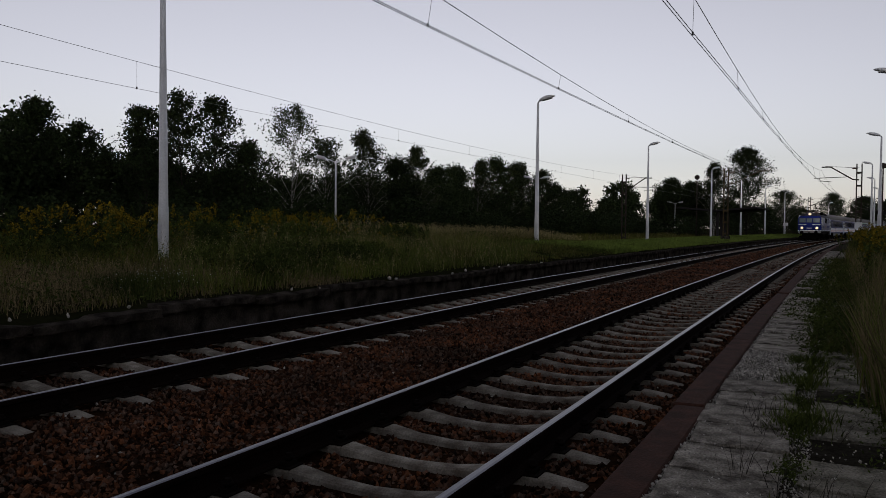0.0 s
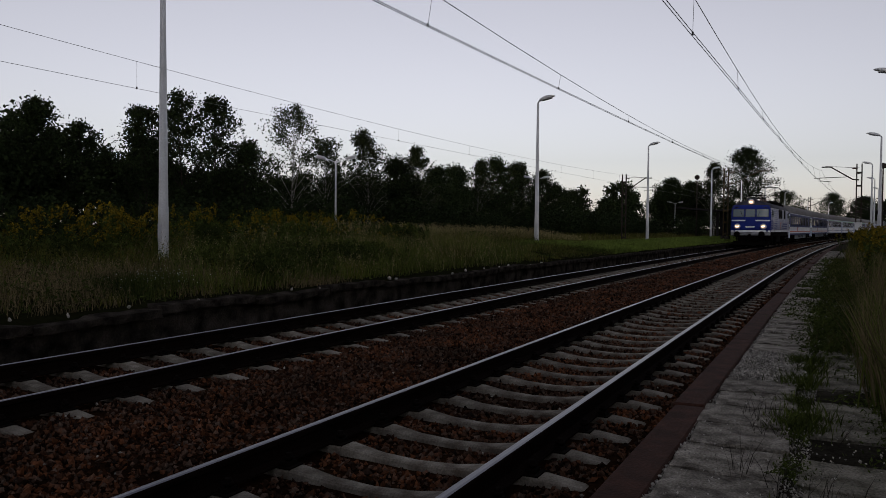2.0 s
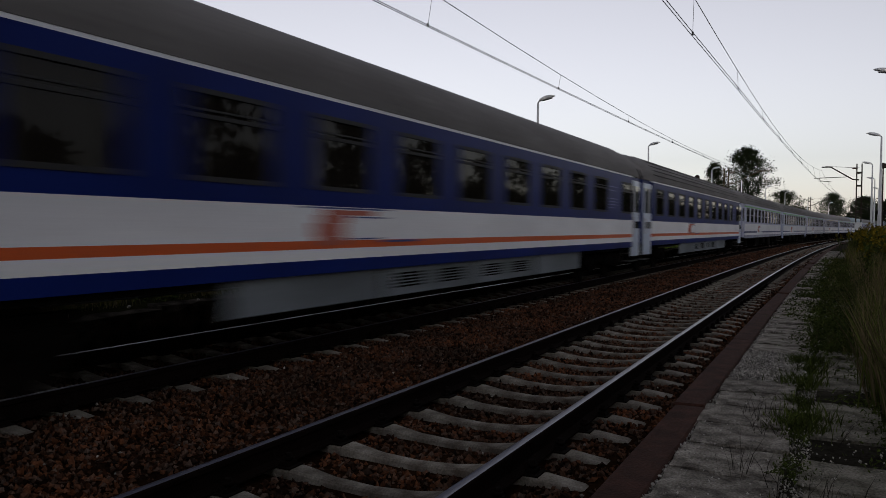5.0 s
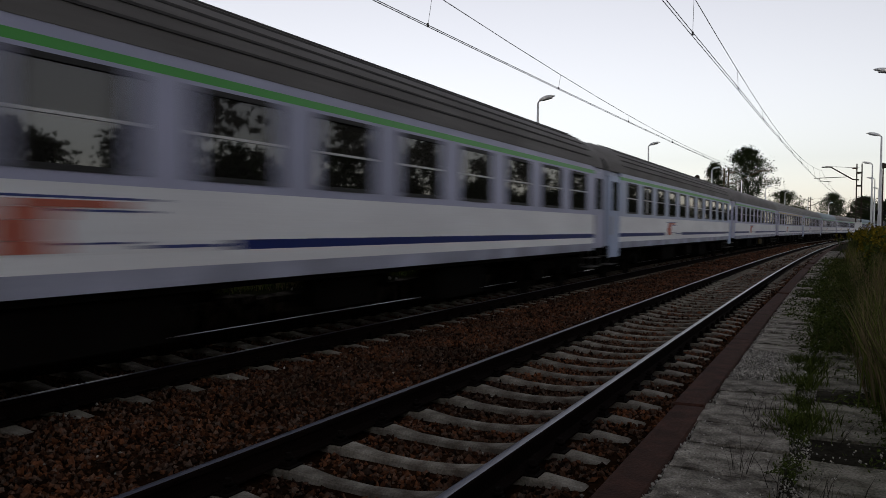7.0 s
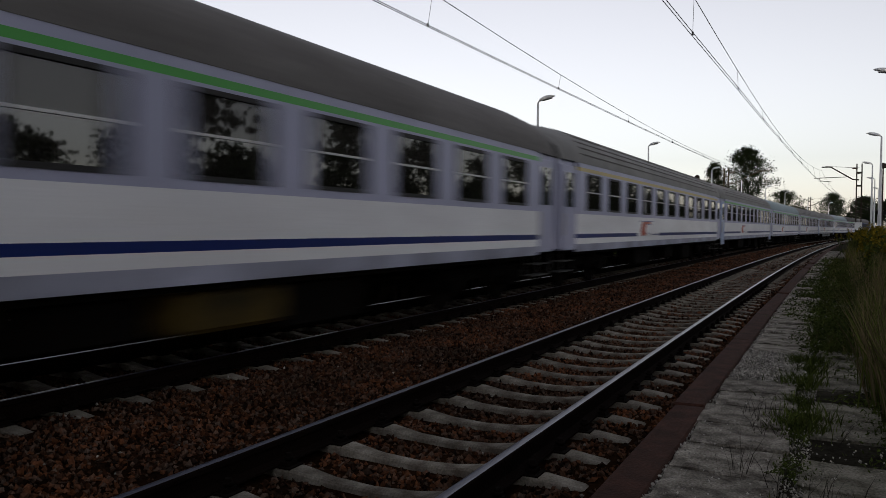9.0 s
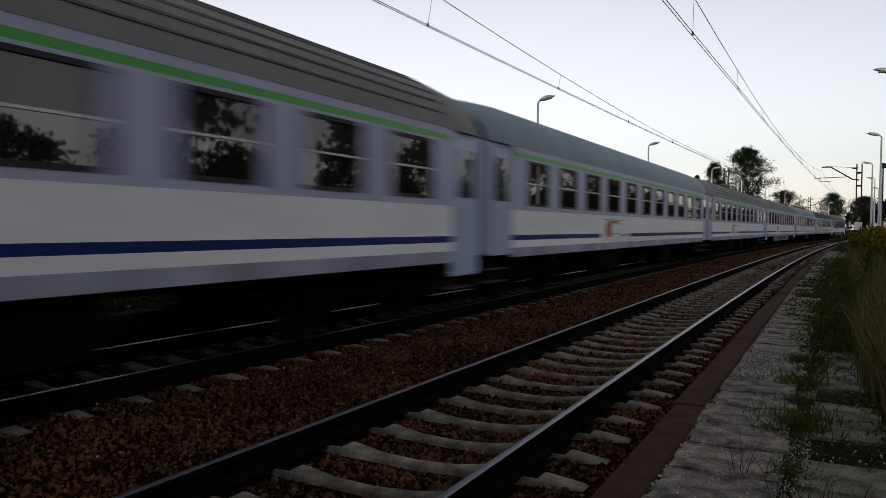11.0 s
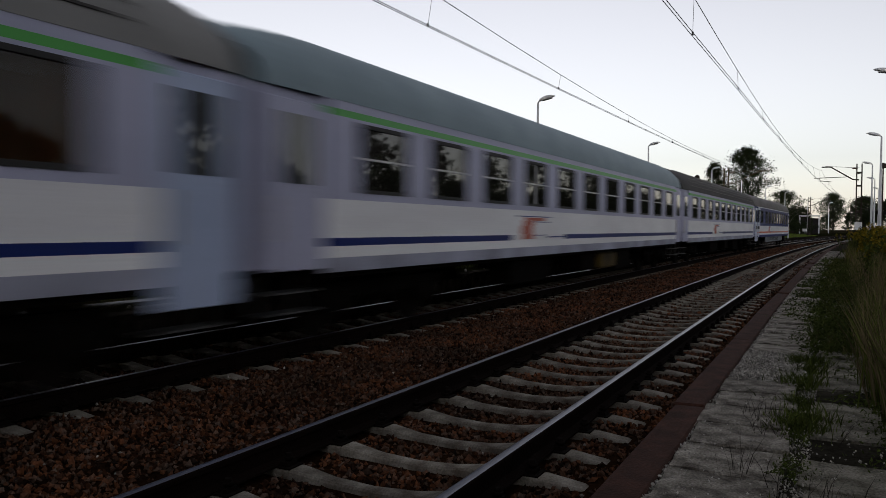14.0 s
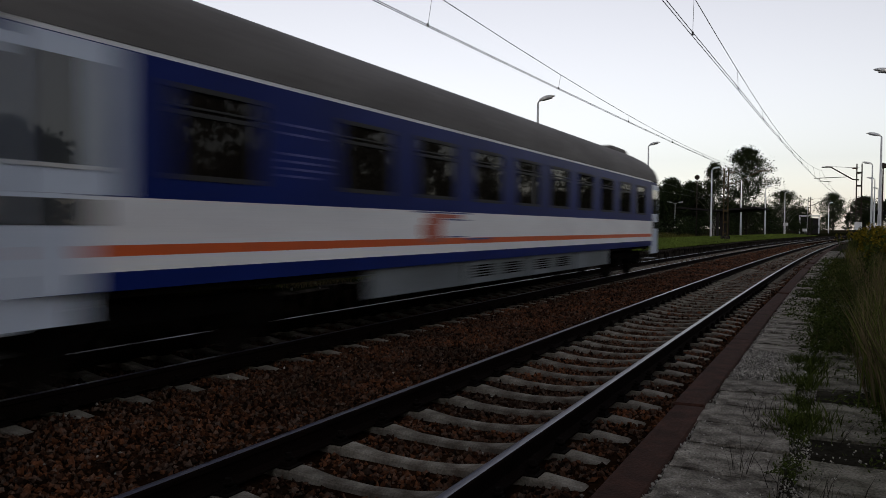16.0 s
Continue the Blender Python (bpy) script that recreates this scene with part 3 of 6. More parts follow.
portal = thing("signal_gantry", "pale gantry frame before a dark opening", "gantry", m=on_line(-15.0, 205, 0.2))
for x in (-2.1, 2.1):
    part("leg", boxes((x - 0.12, x + 0.12, -0.12, 0.12, -0.4, 4.3)), M_POLE, portal)
part("beam", boxes((-2.3, 2.3, -0.14, 0.14, 4.3, 4.62)), M_POLE, portal)
# the opening's shade is modelled as a solid dark box
part("dark_backing", boxes((-1.95, 1.95, 0.3, 3.0, -0.4, 3.9)), M_ROOFDARK, portal, "solid dark box in place of the opening's shade")
for lat, s, h in ((-11.5, 150, 2.1), (-9.3, 158, 1.1)):
    sg = thing("line_sign", "small blank white sign on a thin post", "sign", "line signs", m=on_line(lat, s, 0.45))
    bm = bmesh.new()
    tube(bm, [(0, 0, -0.3), (0, 0, h)], 0.035, 6)
    part("post", bm, M_POLE, sg)
    part("plate", boxes((-0.42, 0.42, -0.06, -0.04, h - 0.5, h)), M_POLE, sg)

# ---- the train ----
FRONT, SPEED, COACH = 116.6, 26.49, 24.5
M_WHITE = mat("coach_white", (0.80, 0.82, 0.84), 0.45, dirt=(0.68, 0.69, 0.71), var=0.06, scale=0.7, fine=25, bump=0.02, stretch=(1, 0.4, 2), spec=0.15)
M_BAND = mat("coach_lavender_grey", (0.42, 0.435, 0.575), 0.45, dirt=(0.355, 0.37, 0.49), var=0.06, scale=0.7, fine=25, bump=0.02, spec=0.15)
M_PALEBLUE = mat("coach_pale_blue", (0.44, 0.49, 0.62), 0.45, dirt=(0.37, 0.42, 0.53), var=0.06, scale=0.7, fine=25, bump=0.02, spec=0.15)
M_SILL = mat("coach_sill_grey", (0.38, 0.40, 0.51), 0.5, dirt=(0.22, 0.23, 0.28), var=0.1, scale=0.9, fine=25, bump=0.03, spec=0.15)
M_NAVY = mat("stripe_navy", (0.006, 0.019, 0.13), 0.4, var=0.08, bump=0.01, spec=0.2)
M_GREEN = mat("stripe_green", (0.045, 0.33, 0.04), 0.4, var=0.08, bump=0.01)
M_YELLOW = mat("stripe_yellow", (0.45, 0.35, 0.09), 0.4, var=0.08, bump=0.01)
M_ORANGE = mat("stripe_orange", (0.60, 0.095, 0.012), 0.4, var=0.08, bump=0.01)
M_BLUE = mat("coach_deep_blue", (0.0055, 0.0175, 0.135), 0.38, dirt=(0.0045, 0.013, 0.10), var=0.1, scale=0.8, fine=20, bump=0.02, spec=0.06)
M_ROOF = mat("coach_roof_grey", (0.155, 0.149, 0.144), 0.75, dirt=(0.105, 0.099, 0.095), var=0.14, scale=1.2, fine=15, bump=0.1, stretch=(1, 0.3, 1), spec=0.2)
M_ROOF2 = mat("coach_roof_light", (0.20, 0.20, 0.195), 0.7, dirt=(0.15, 0.15, 0.145), var=0.1, scale=1.2, fine=15, bump=0.08)
M_ROOF3 = mat("coach_roof_blue_grey", (0.20, 0.27, 0.30), 0.65, dirt=(0.16, 0.22, 0.25), var=0.1, scale=1.2, fine=15, bump=0.08)
M_ROOF4 = mat("coach_roof_sooty", (0.045, 0.043, 0.042), 0.8, dirt=(0.03, 0.028, 0.027), var=0.12, scale=1.2, fine=15, bump=0.1)
M_RUBBER = mat("black_rubber", (0.012, 0.012, 0.012), 0.7, bump=0.05)
M_ALU = mat("aluminium_bar", (0.5, 0.5, 0.5), 0.4, metal=0.6, var=0.05, bump=0)
# dirt taken to near black: the shade below the train is in this colour
M_UNDER = mat("underframe_dirt_shade", (0.006, 0.0055, 0.005), 0.95, dirt=(0.0035, 0.003, 0.0025), scale=2, fine=30, bump=0.3, spec=0.02)
M_SKIRT = mat("skirt_blue_grey", (0.155, 0.18, 0.20), 0.6, dirt=(0.085, 0.10, 0.11), var=0.15, scale=1, fine=20, bump=0.05)
# wheels blackened as well, with the underbody shade put into the steel colour
M_WHEEL = mat("shaded_wheel_steel", (0.012, 0.010, 0.009), 0.8, scale=5, fine=40, spec=0.02)
M_WOOD = mat("compartment_veneer", (0.16, 0.10, 0.055), 0.6, scale=1, fine=15, bump=0.05, stretch=(1, 1, 6))
M_SEAT = mat("seat_cloth", (0.05, 0.05, 0.09), 0.95, scale=3, fine=60, bump=0.2)
M_GLASS = pane_glass("coach_glass", (0.024, 0.022, 0.02), 0.88, 1.75)
M_GLASS_LOW = pane_glass("clean_coach_glass", (0.012, 0.011, 0.010), 0.92, 2.3)
M_GLASS_BROWN = pane_glass("dark_brown_glass", (0.012, 0.010, 0.008), 0.9, 1.24)
M_GLASS_CLEAR = pane_glass("clear_coach_glass", (0.02, 0.015, 0.01), 0.35)
M_LIT = glow("warm_ceiling_lamp", (1.0, 0.5, 0.2), 1.6)
M_LIT2 = glow("violet_ceiling_lamp", (0.5, 0.35, 1.0), 1.0)
M_HEAD = glow("headlamp", (1.0, 0.60, 0.32), 6.0)
M_LAMPBOWL = glow("headlamp_reflector", (1.0, 0.68, 0.5), 0.28)
M_DOORWHITE = mat("door_bluish_white", (0.56, 0.64, 0.76), 0.35, dirt=(0.48, 0.55, 0.66), var=0.06, scale=0.9, fine=25, bump=0.02)
M_DOORPALE = mat("door_pale_blue", (0.38, 0.46, 0.64), 0.4, dirt=(0.32, 0.39, 0.55), var=0.06, scale=0.9, fine=25, bump=0.02)
M_FAINT = mat("faint_blue_lettering", (0.07, 0.085, 0.27), 0.4, var=0.06, bump=0, spec=0.2)
M_STEP = mat("worn_step_steel", (0.08, 0.08, 0.08), 0.5, metal=0.5, var=0.2, bump=0)
M_BELLOWS = mat("bellows_grey", (0.10, 0.105, 0.12), 0.8, var=0.2, scale=4, fine=30)
M_TANK = mat("dull_yellow", (0.09, 0.06, 0.01), 0.8, spec=0.15, dirt=(0.018, 0.014, 0.006), scale=2, fine=20)
M_LOGO = mat("red_orange_mark", (0.42, 0.10, 0.06), 0.5, var=0.05, bump=0)
M_LOGO2 = mat("blue_mark", (0.03, 0.05, 0.2), 0.5, var=0.05, bump=0)

PITCH_W, WIN_W, NWIN = 1.93, 1.18, 11
Z_SILL, Z_WB, Z_WT = 0.87, 1.87, 2.70
WALL_END = 10.95                       # the window wall ends here, the vestibules follow
WIN_Y = [(i - (NWIN - 1) / 2) * PITCH_W for i in range(NWIN)]


def wall_mesh(layers, ys):
    """One side wall with real window openings; layers of (z0, z1, material index), outside at x = 0.07."""
    bm = bmesh.new()
    for z0, z1, mi in layers:
        if z0 >= Z_WB - 1e-6 and z1 <= Z_WT + 1e-6:
            edges = [-WALL_END] + [v for y in ys for v in (y - WIN_W / 2, y + WIN_W / 2)] + [WALL_END]
            for a, b in zip(edges[::2], edges[1::2]):
                box(bm, 0, 0.07, a, b, z0, z1, mi)
        else:
            box(bm, 0, 0.07, -WALL_END, WALL_END, z0, z1, mi)
    return bm


def ring(w, h, t, x0, x1, r=0.06):
    """A window frame of width w and height h, its bars t wide."""
    bm = bmesh.new()
    loops = []
    for x, k in ((x1, 0), (x1, t), (x0, t), (x0, 0)):
        a, b = w / 2 - k, h / 2 - k
        loops.append([bm.verts.new(c) for c in ((x, -a, -b), (x, a, -b), (x, a, b), (x, -a, b))])
    for p, q in zip(loops, loops[1:] + loops[:1]):
        for i in range(4):
            bm.faces.new((p[i], p[(i + 1) % 4], q[(i + 1) % 4], q[i]))
    return bm


WIN_H = Z_WT - Z_WB
ME_FRAME = finish("frame", ring(WIN_W + 0.05, WIN_H + 0.05, 0.05, -0.05, 0.012), M_RUBBER)
ME_PANE = finish("pane", boxes((-0.03, -0.018, -WIN_W / 2 + 0.025, WIN_W / 2 - 0.025, -WIN_H / 2 + 0.025, WIN_H / 2 - 0.025)), M_GLASS)
ME_PANE_BROWN = finish("pane", boxes((-0.03, -0.018, -WIN_W / 2 + 0.025, WIN_W / 2 - 0.025, -WIN_H / 2 + 0.025, WIN_H / 2 - 0.025)), M_GLASS_BROWN)
ME_PANE_CLEAR = finish("pane", boxes((-0.03, -0.018, -WIN_W / 2 + 0.025, WIN_W / 2 - 0.025, -WIN_H / 2 + 0.025, WIN_H / 2 - 0.025)), M_GLASS_CLEAR)
ME_PANE_UP = finish("pane", boxes((-0.03, -0.018, -WIN_W / 2 + 0.025, WIN_W / 2 - 0.025, 0.01, WIN_H / 2 - 0.025)), M_GLASS)
ME_PANE_LO = finish("pane", boxes((-0.03, -0.018, -WIN_W / 2 + 0.025, WIN_W / 2 - 0.025, -WIN_H / 2 + 0.025, -0.01)), M_GLASS_LOW)
ME_BAR = finish("bar", boxes((-0.04, 0.006, -WIN_W / 2 + 0.025, WIN_W / 2 - 0.025, -0.013, 0.013)), M_ALU)


ME_VENT = finish("vent_bar", boxes((-0.04, 0.006, -WIN_W / 2 + 0.025, WIN_W / 2 - 0.025, 0.16, 0.2), (-0.04, 0.002, -WIN_W / 2 + 0.025, WIN_W / 2 - 0.025, 0.23, 0.25)), M_RUBBER)


def roof_mesh(half_len, material, name="roof", drop=0.32):
    """A vaulted roof that dips at both ends."""
    prof = [(1.415, 2.95), (1.40, 3.12), (1.32, 3.36), (1.12, 3.58), (0.8, 3.75), (0.4, 3.86), (0, 3.9)]
    prof += [(-x, z) for x, z in prof[-2::-1]]
    ys = [-half_len, -half_len + 0.12, -half_len + 0.45, -half_len + 1.0, -half_len + 1.5, half_len - 1.5, half_len - 1.0, half_len - 0.45, half_len - 0.12, half_len]
    dip = [1.0, 0.6, 0.28, 0.08, 0, 0, 0.08, 0.28, 0.6, 1.0]
    v, f, k = [], [], len(prof)
    for y, d in zip(ys, dip):
        v += [(x * (1 - 0.05 * d), y, 2.95 + (z - 2.95) * (1 - drop * d)) for x, z in prof]
    for i in range(len(ys) - 1):
        f += [(i * k + j, i * k + j + 1, (i + 1) * k + j + 1, (i + 1) * k + j) for j in range(k - 1)]
    f += [(0, j, j + 1, k - 1) for j in range(1, k - 2)] + [(len(v) - k, len(v) - k + j + 1, len(v) - k + j, len(v) - 1) for j in range(1, k - 2)]
    return raw_mesh(name, v, f, [material], smooth=True)


def rib_meshes(material):
    out = []
    for x, z in ((1.39, 3.17), (1.335, 3.325), (1.23, 3.465), (1.08, 3.605), (0.88, 3.712), (0.64, 3.797), (0.36, 3.867)):
        out.append((x, finish("roof_rib", boxes((-0.014, 0.014, -10.6, 10.6, z - 0.012, z + 0.014)), material)))
    return out


RIBS = {m.name: rib_meshes(m) for m in (M_ROOF4, M_ROOF, M_RUBBER)}


def wheelset_mesh(r):
    """Two flanged wheels pressed on one axle."""
    bm = bmesh.new()
    tube(bm, [(-0.95, 0, 0), (0.95, 0, 0)], 0.075, 10)
    prof = [(-0.07, 0.08), (-0.07, r * 0.62), (-0.05, r * 0.9), (-0.065, r * 0.92), (-0.065, r), (0.04, r), (0.045, r + 0.028), (0.07, r + 0.028), (0.07, r * 0.9), (0.05, r * 0.6), (0.07, 0.08)]
    n = 24
    for sx in (-1, 1):
        rows = [[bm.verts.new((sx * (0.76 - x), q * math.cos(2 * math.pi * j / n), q * math.sin(2 * math.pi * j / n))) for j in range(n)] for x, q in prof]
        for a, b in zip(rows, rows[1:]):
            for j in range(n):
                bm.faces.new((a[j], a[(j + 1) % n], b[(j + 1) % n], b[j]))
        bm.faces.new(rows[0]), bm.faces.new(rows[-1][::-1])
    return finish("wheelset", bm, M_WHEEL)


def bogie_meshes(base, r):
    bm = bmesh.new()
    for sx in (-1, 1):
        box(bm, sx * 1.0 - 0.07, sx * 1.0 + 0.07, -base / 2 - 0.5, base / 2 + 0.5, r + 0.05, r + 0.24)
        for y in (-base / 2, base / 2):
            box(bm, sx * 1.02 - 0.1, sx * 1.02 + 0.1, y - 0.16, y + 0.16, r - 0.15, r + 0.14)
            for d in (-0.3, 0.3):
                tube(bm, [(sx * 1.02, y + d, r - 0.12), (sx * 1.02, y + d, r + 0.1)], 0.09, 10)
        tube(bm, [(sx * 1.05, -0.2, r - 0.05), (sx * 1.05, -0.2, r + 0.35)], 0.13, 10)
        tube(bm, [(sx * 1.05, 0.2, r - 0.05), (sx * 1.05, 0.2, r + 0.35)], 0.13, 10)
    box(bm, -1.0, 1.0, -0.25, 0.25, r + 0.02, r + 0.3)
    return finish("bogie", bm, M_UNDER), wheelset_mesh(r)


LOCO_WHEELSETS = []
BOGIES = {0.46: (2.5, *bogie_meshes(2.5, 0.46)), 0.61: (3.05, *bogie_meshes(3.05, 0.61))}


def bogie(parent, y, r):
    base, frame_me, axle_me = BOGIES[r]
    b = part("bogie", frame_me, None, parent)
    b.location = (0, y, 0)
    for d in (-base / 2, base / 2):
        w = part("wheelset", axle_me, None, b)
        w.location = (0, d, r)
        if r > 0.5:
            LOCO_WHEELSETS.append((w, d, r))
    return b


def buffer_mesh():
    bm = bmesh.new()
    tube(bm, [(0, 0, 0), (0, -0.3, 0), (0, -0.31, 0), (0, -0.55, 0)], [0.11, 0.1, 0.075, 0.07], 12)
    tube(bm, [(0, -0.55, 0), (0, -0.6, 0)], [0.23, 0.21], 16)
    return finish("buffer", bm, M_UNDER)


ME_BUFFER = buffer_mesh()
WALLS, COACH_SHARED = {}, {}
BUF_X = 0.88


def door_meshes(material, low=0.64, half=0.3):
    panel = boxes((0, 0.045, -0.5, 0.5, low, 2.84))
    bmesh.ops.bevel(panel, geom=panel.edges[:], offset=0.012, segments=1, affect="EDGES")
    return (finish("door", panel, material), finish("door_window", boxes((0.045, 0.052, -half, half, 1.9, 2.68)), M_GLASS_DARK),
            finish("door_handle", boxes((0.045, 0.085, -0.42, -0.38, 1.25, 1.75)), M_ALU))


M_GLASS_DARK = pane_glass("door_glass", (0.05, 0.055, 0.06), 1.0)
DOORS = {"pale": door_meshes(M_DOORPALE), "white": door_meshes(M_DOORWHITE, 0.60, 0.42), "grey": door_meshes(M_BAND, 0.92)}
SLOT = finish("dark_slot", boxes((0.046, 0.052, -0.33, 0.46, 1.42, 1.63)), M_GLASS_DARK)
SCHEMES = {
    "white": ([(Z_SILL, 1.045, 0), (1.045, 1.185, 1), (1.185, 1.285, 2), (1.285, 1.755, 1), (1.755, Z_WB, 3), (Z_WB, Z_WT, 3), (Z_WT, 2.765, 3), (2.765, 2.85, 4), (2.85, 2.95, 3)],
              [M_SILL, M_WHITE, M_NAVY, M_BAND]),
    "blue": ([(Z_SILL, 1.03, 0), (1.03, 1.16, 1), (1.16, 1.255, 2), (1.255, 1.66, 1), (1.66, Z_WB, 3), (Z_WB, Z_WT, 3), (Z_WT, 2.91, 3), (2.91, 2.95, 4)],
             [M_BLUE, M_WHITE, M_ORANGE, M_BLUE]),
}


def coach(scheme, line, roof, ribs, door, label, skirt=False, lit=False, band=None, split=True, tank=False, units=(), ys=None):
    c = thing("railway_coach", label, "railway coach", "coaches of the train")
    layers, mats = SCHEMES[scheme]
    ys = ys or WIN_Y
    mats = mats[:3] + [band or mats[3], line]
    key = (scheme, line.name, mats[3].name, ys[0])
    if key not in WALLS:
        WALLS[key] = finish("side_wall", wall_mesh(layers, ys), mats)
    shared = COACH_SHARED
    for side in (1, -1):
        turn = pose(0, 0, 0, 0, 0, 0 if side > 0 else 180)
        part("side_wall", WALLS[key], None, c).matrix_basis = turn @ pose(1.34, 0, 0)
        for y in (ys if side > 0 else [-v for v in ys]):
            w = part("window", ME_FRAME, None, c)
            w.matrix_basis = turn @ pose(1.41, y if side > 0 else -y, (Z_WB + Z_WT) / 2)
            if side > 0 and split:
                part("pane", ME_PANE_UP, None, w), part("pane", ME_PANE_LO, None, w)
                part("bar", ME_BAR, None, w)
            else:
                part("pane", ME_PANE_CLEAR if lit else ME_PANE_BROWN if scheme == "blue" else ME_PANE, None, w)
                if scheme == "blue" and side > 0:
                    part("vent_bar", ME_VENT, None, w)
    if roof.name not in shared:
        shared[roof.name] = roof_mesh(12.1, roof)
    part("roof", shared[roof.name], None, c)
    if ribs:
        for x, me in RIBS[ribs.name]:
            part("roof_rib", me, None, c).location.x = x
            part("roof_rib", me, None, c).location.x = -x
    ends = mats[3]
    vk = ("vestibule", ends.name)
    if vk not in shared:
        shared[vk] = finish("vestibule", boxes((-1.335, 1.335, -12.1, -WALL_END, 0.95, 2.95)), ends)
    for sy in (0, 180):
        part("vestibule", shared[vk], None, c).matrix_basis = pose(0, 0, 0, 0, 0, sy)
    for sy in (-1, 1):
        for side in (1, -1):
            turn = pose(0, 0, 0, 0, 0, 0 if side > 0 else 180)
            d = part("door", DOORS[door][0], None, c, {"pale": "pale blue door", "white": "white door", "grey": "grey door"}[door])
            d.matrix_basis = turn @ pose(1.34, sy * 11.48, 0)
            part("door_window", DOORS[door][1], None, d), part("door_handle", DOORS[door][2], None, d)
            if door == "white":
                part("dark_slot", SLOT, None, d)
    if "floor" not in shared:
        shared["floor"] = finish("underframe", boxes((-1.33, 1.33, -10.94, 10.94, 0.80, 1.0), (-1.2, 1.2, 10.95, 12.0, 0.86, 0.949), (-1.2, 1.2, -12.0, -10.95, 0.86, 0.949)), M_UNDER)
        bm = boxes((-0.42, -0.38, -10.9, 10.9, 1.01, 2.9), *[(-0.379, 1.33, y - 0.02, y + 0.02, 1.01, 2.9) for y in [-10.9, *[w + PITCH_W / 2 for w in WIN_Y[:-1]], 10.9]])
        shared["partitions"] = finish("partitions", bm, M_WOOD)
        bm = bmesh.new()
        for y in [w + PITCH_W / 2 for w in WIN_Y[:-1]]:
            for d in (-1, 1):
                a, b = sorted((y + d * 0.03, y + d * 0.16))
                box(bm, -0.3, 1.2, a, b, 1.45, 2.25)
                a, b = sorted((y + d * 0.161, y + d * 0.6))
                box(bm, -0.3, 1.2, a, b, 1.3, 1.5)
        shared["seats"] = finish("seats", bm, M_SEAT)
        shared["bellows"] = finish("gangway_bellows", boxes((-0.95, 0.95, -0.16, 0, 1.0, 3.3)), M_BELLOWS, 0.05)
        shared["step"] = finish("step", boxes((1.05, 1.33, -0.42, 0.42, 0.43, 0.45), (1.05, 1.33, -0.42, 0.42, 0.66, 0.68), (1.05, 1.08, -0.4, -0.36, 0.45, 0.94), (1.05, 1.08, 0.36, 0.4, 0.45, 0.94)), M_STEP)
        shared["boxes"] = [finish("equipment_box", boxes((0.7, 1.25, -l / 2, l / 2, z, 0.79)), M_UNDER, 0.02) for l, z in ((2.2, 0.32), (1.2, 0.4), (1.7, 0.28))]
        shared["skirt"] = finish("skirt_panel", boxes((1.30, 1.34, -1.45, 1.45, 0.47, 0.868)), M_SKIRT, 0.01)
        shared["grille"] = finish("vent_grille", boxes(*[(1.34, 1.346, y - 0.45, y + 0.4, 0.58 + k * 0.045, 0.605 + k * 0.045) for y in (-0.75, 0.6) for k in range(5)]), M_UNDER)
        shared["tank"] = finish("yellow_tank", boxes((0.8, 1.27, -0.8, 0.8, 0.36, 0.78)), M_TANK, 0.05)
        shared["unit"] = finish("roof_unit", boxes((-0.75, 0.75, -0.9, 0.9, 3.6, 3.92)), M_ROOF, 0.09)
        shared["lamp"] = finish("ceiling_lamp", boxes((-0.3, 1.2, -0.12, 0.12, 2.86, 2.89)), M_LIT)
        shared["lamp2"] = finish("ceiling_lamp", boxes((-0.3, 1.2, -0.12, 0.12, 2.86, 2.89)), M_LIT2)
        shared["stripe_gap"] = finish("stripe_gap", boxes((0, 0.004, -1.0, 2.05, 1.18, 1.29)), M_WHITE)
        shared["logo"] = finish("emblem", boxes((0.0045, 0.008, -0.5, 0.1, 1.2, 1.3), (0, 0.008, -0.55, 0.05, 1.302, 1.46), (0, 0.008, -0.45, 0.12, 1.462, 1.56), (0, 0.008, -0.35, 0.75, 1.562, 1.62)), M_LOGO)
        shared["lettering"] = finish("lettering", boxes((0, 0.004, -0.75, 1.1, 1.632, 1.652), (0, 0.004, 0.2, 1.05, 1.53, 1.548), (0.0045, 0.008, 0.2, 0.9, 1.265, 1.282), (0.0045, 0.008, 0.95, 1.95, 1.22, 1.25)), M_LOGO2)
    part("underframe", shared["floor"], None, c)
    part("partitions", shared["partitions"], None, c)
    part("seats", shared["seats"], None, c)
    for sy in (-1, 1):
        part("gangway_bellows", shared["bellows"], None, c).matrix_basis = pose(0, sy * 12.09, 0, 0, 0, 0 if sy < 0 else 180)
        bogie(c, sy * 9.1, 0.46)
        for sx in (-1, 1):
            part("buffer", ME_BUFFER, None, c).matrix_basis = pose(sx * BUF_X, sy * 11.62, 0.98 - 0.05, 0, 0, 0 if sy < 0 else 180)
            part("step", shared["step"], None, c).matrix_basis = pose(0, sy * 11.48, 0, 0, 0, 0 if sx > 0 else 180)
    for side in (1, -1):
        turn = pose(0, 0, 0, 0, 0, 0 if side > 0 else 180)
        if skirt:
            for i in range(4):
                panel = part("skirt_panel", shared["skirt"], None, c)
                panel.matrix_basis = turn @ pose(0, (i - 1.5) * 3.0, 0)
                if i in (1, 2):
                    part("vent_grille", shared["grille"], None, panel, "dark grille")
        else:
            for me, y in zip(shared["boxes"], (-3.6, 0.4, 3.8)):
                part("equipment_box", me, None, c).matrix_basis = turn @ pose(0, y, 0)
        if scheme == "white":
            part("stripe_gap", shared["stripe_gap"], None, c).matrix_basis = turn @ pose(1.41, -4.1, 0)
        part("emblem", shared["logo"], None, c).matrix_basis = turn @ pose(1.41, -4.1, 0)
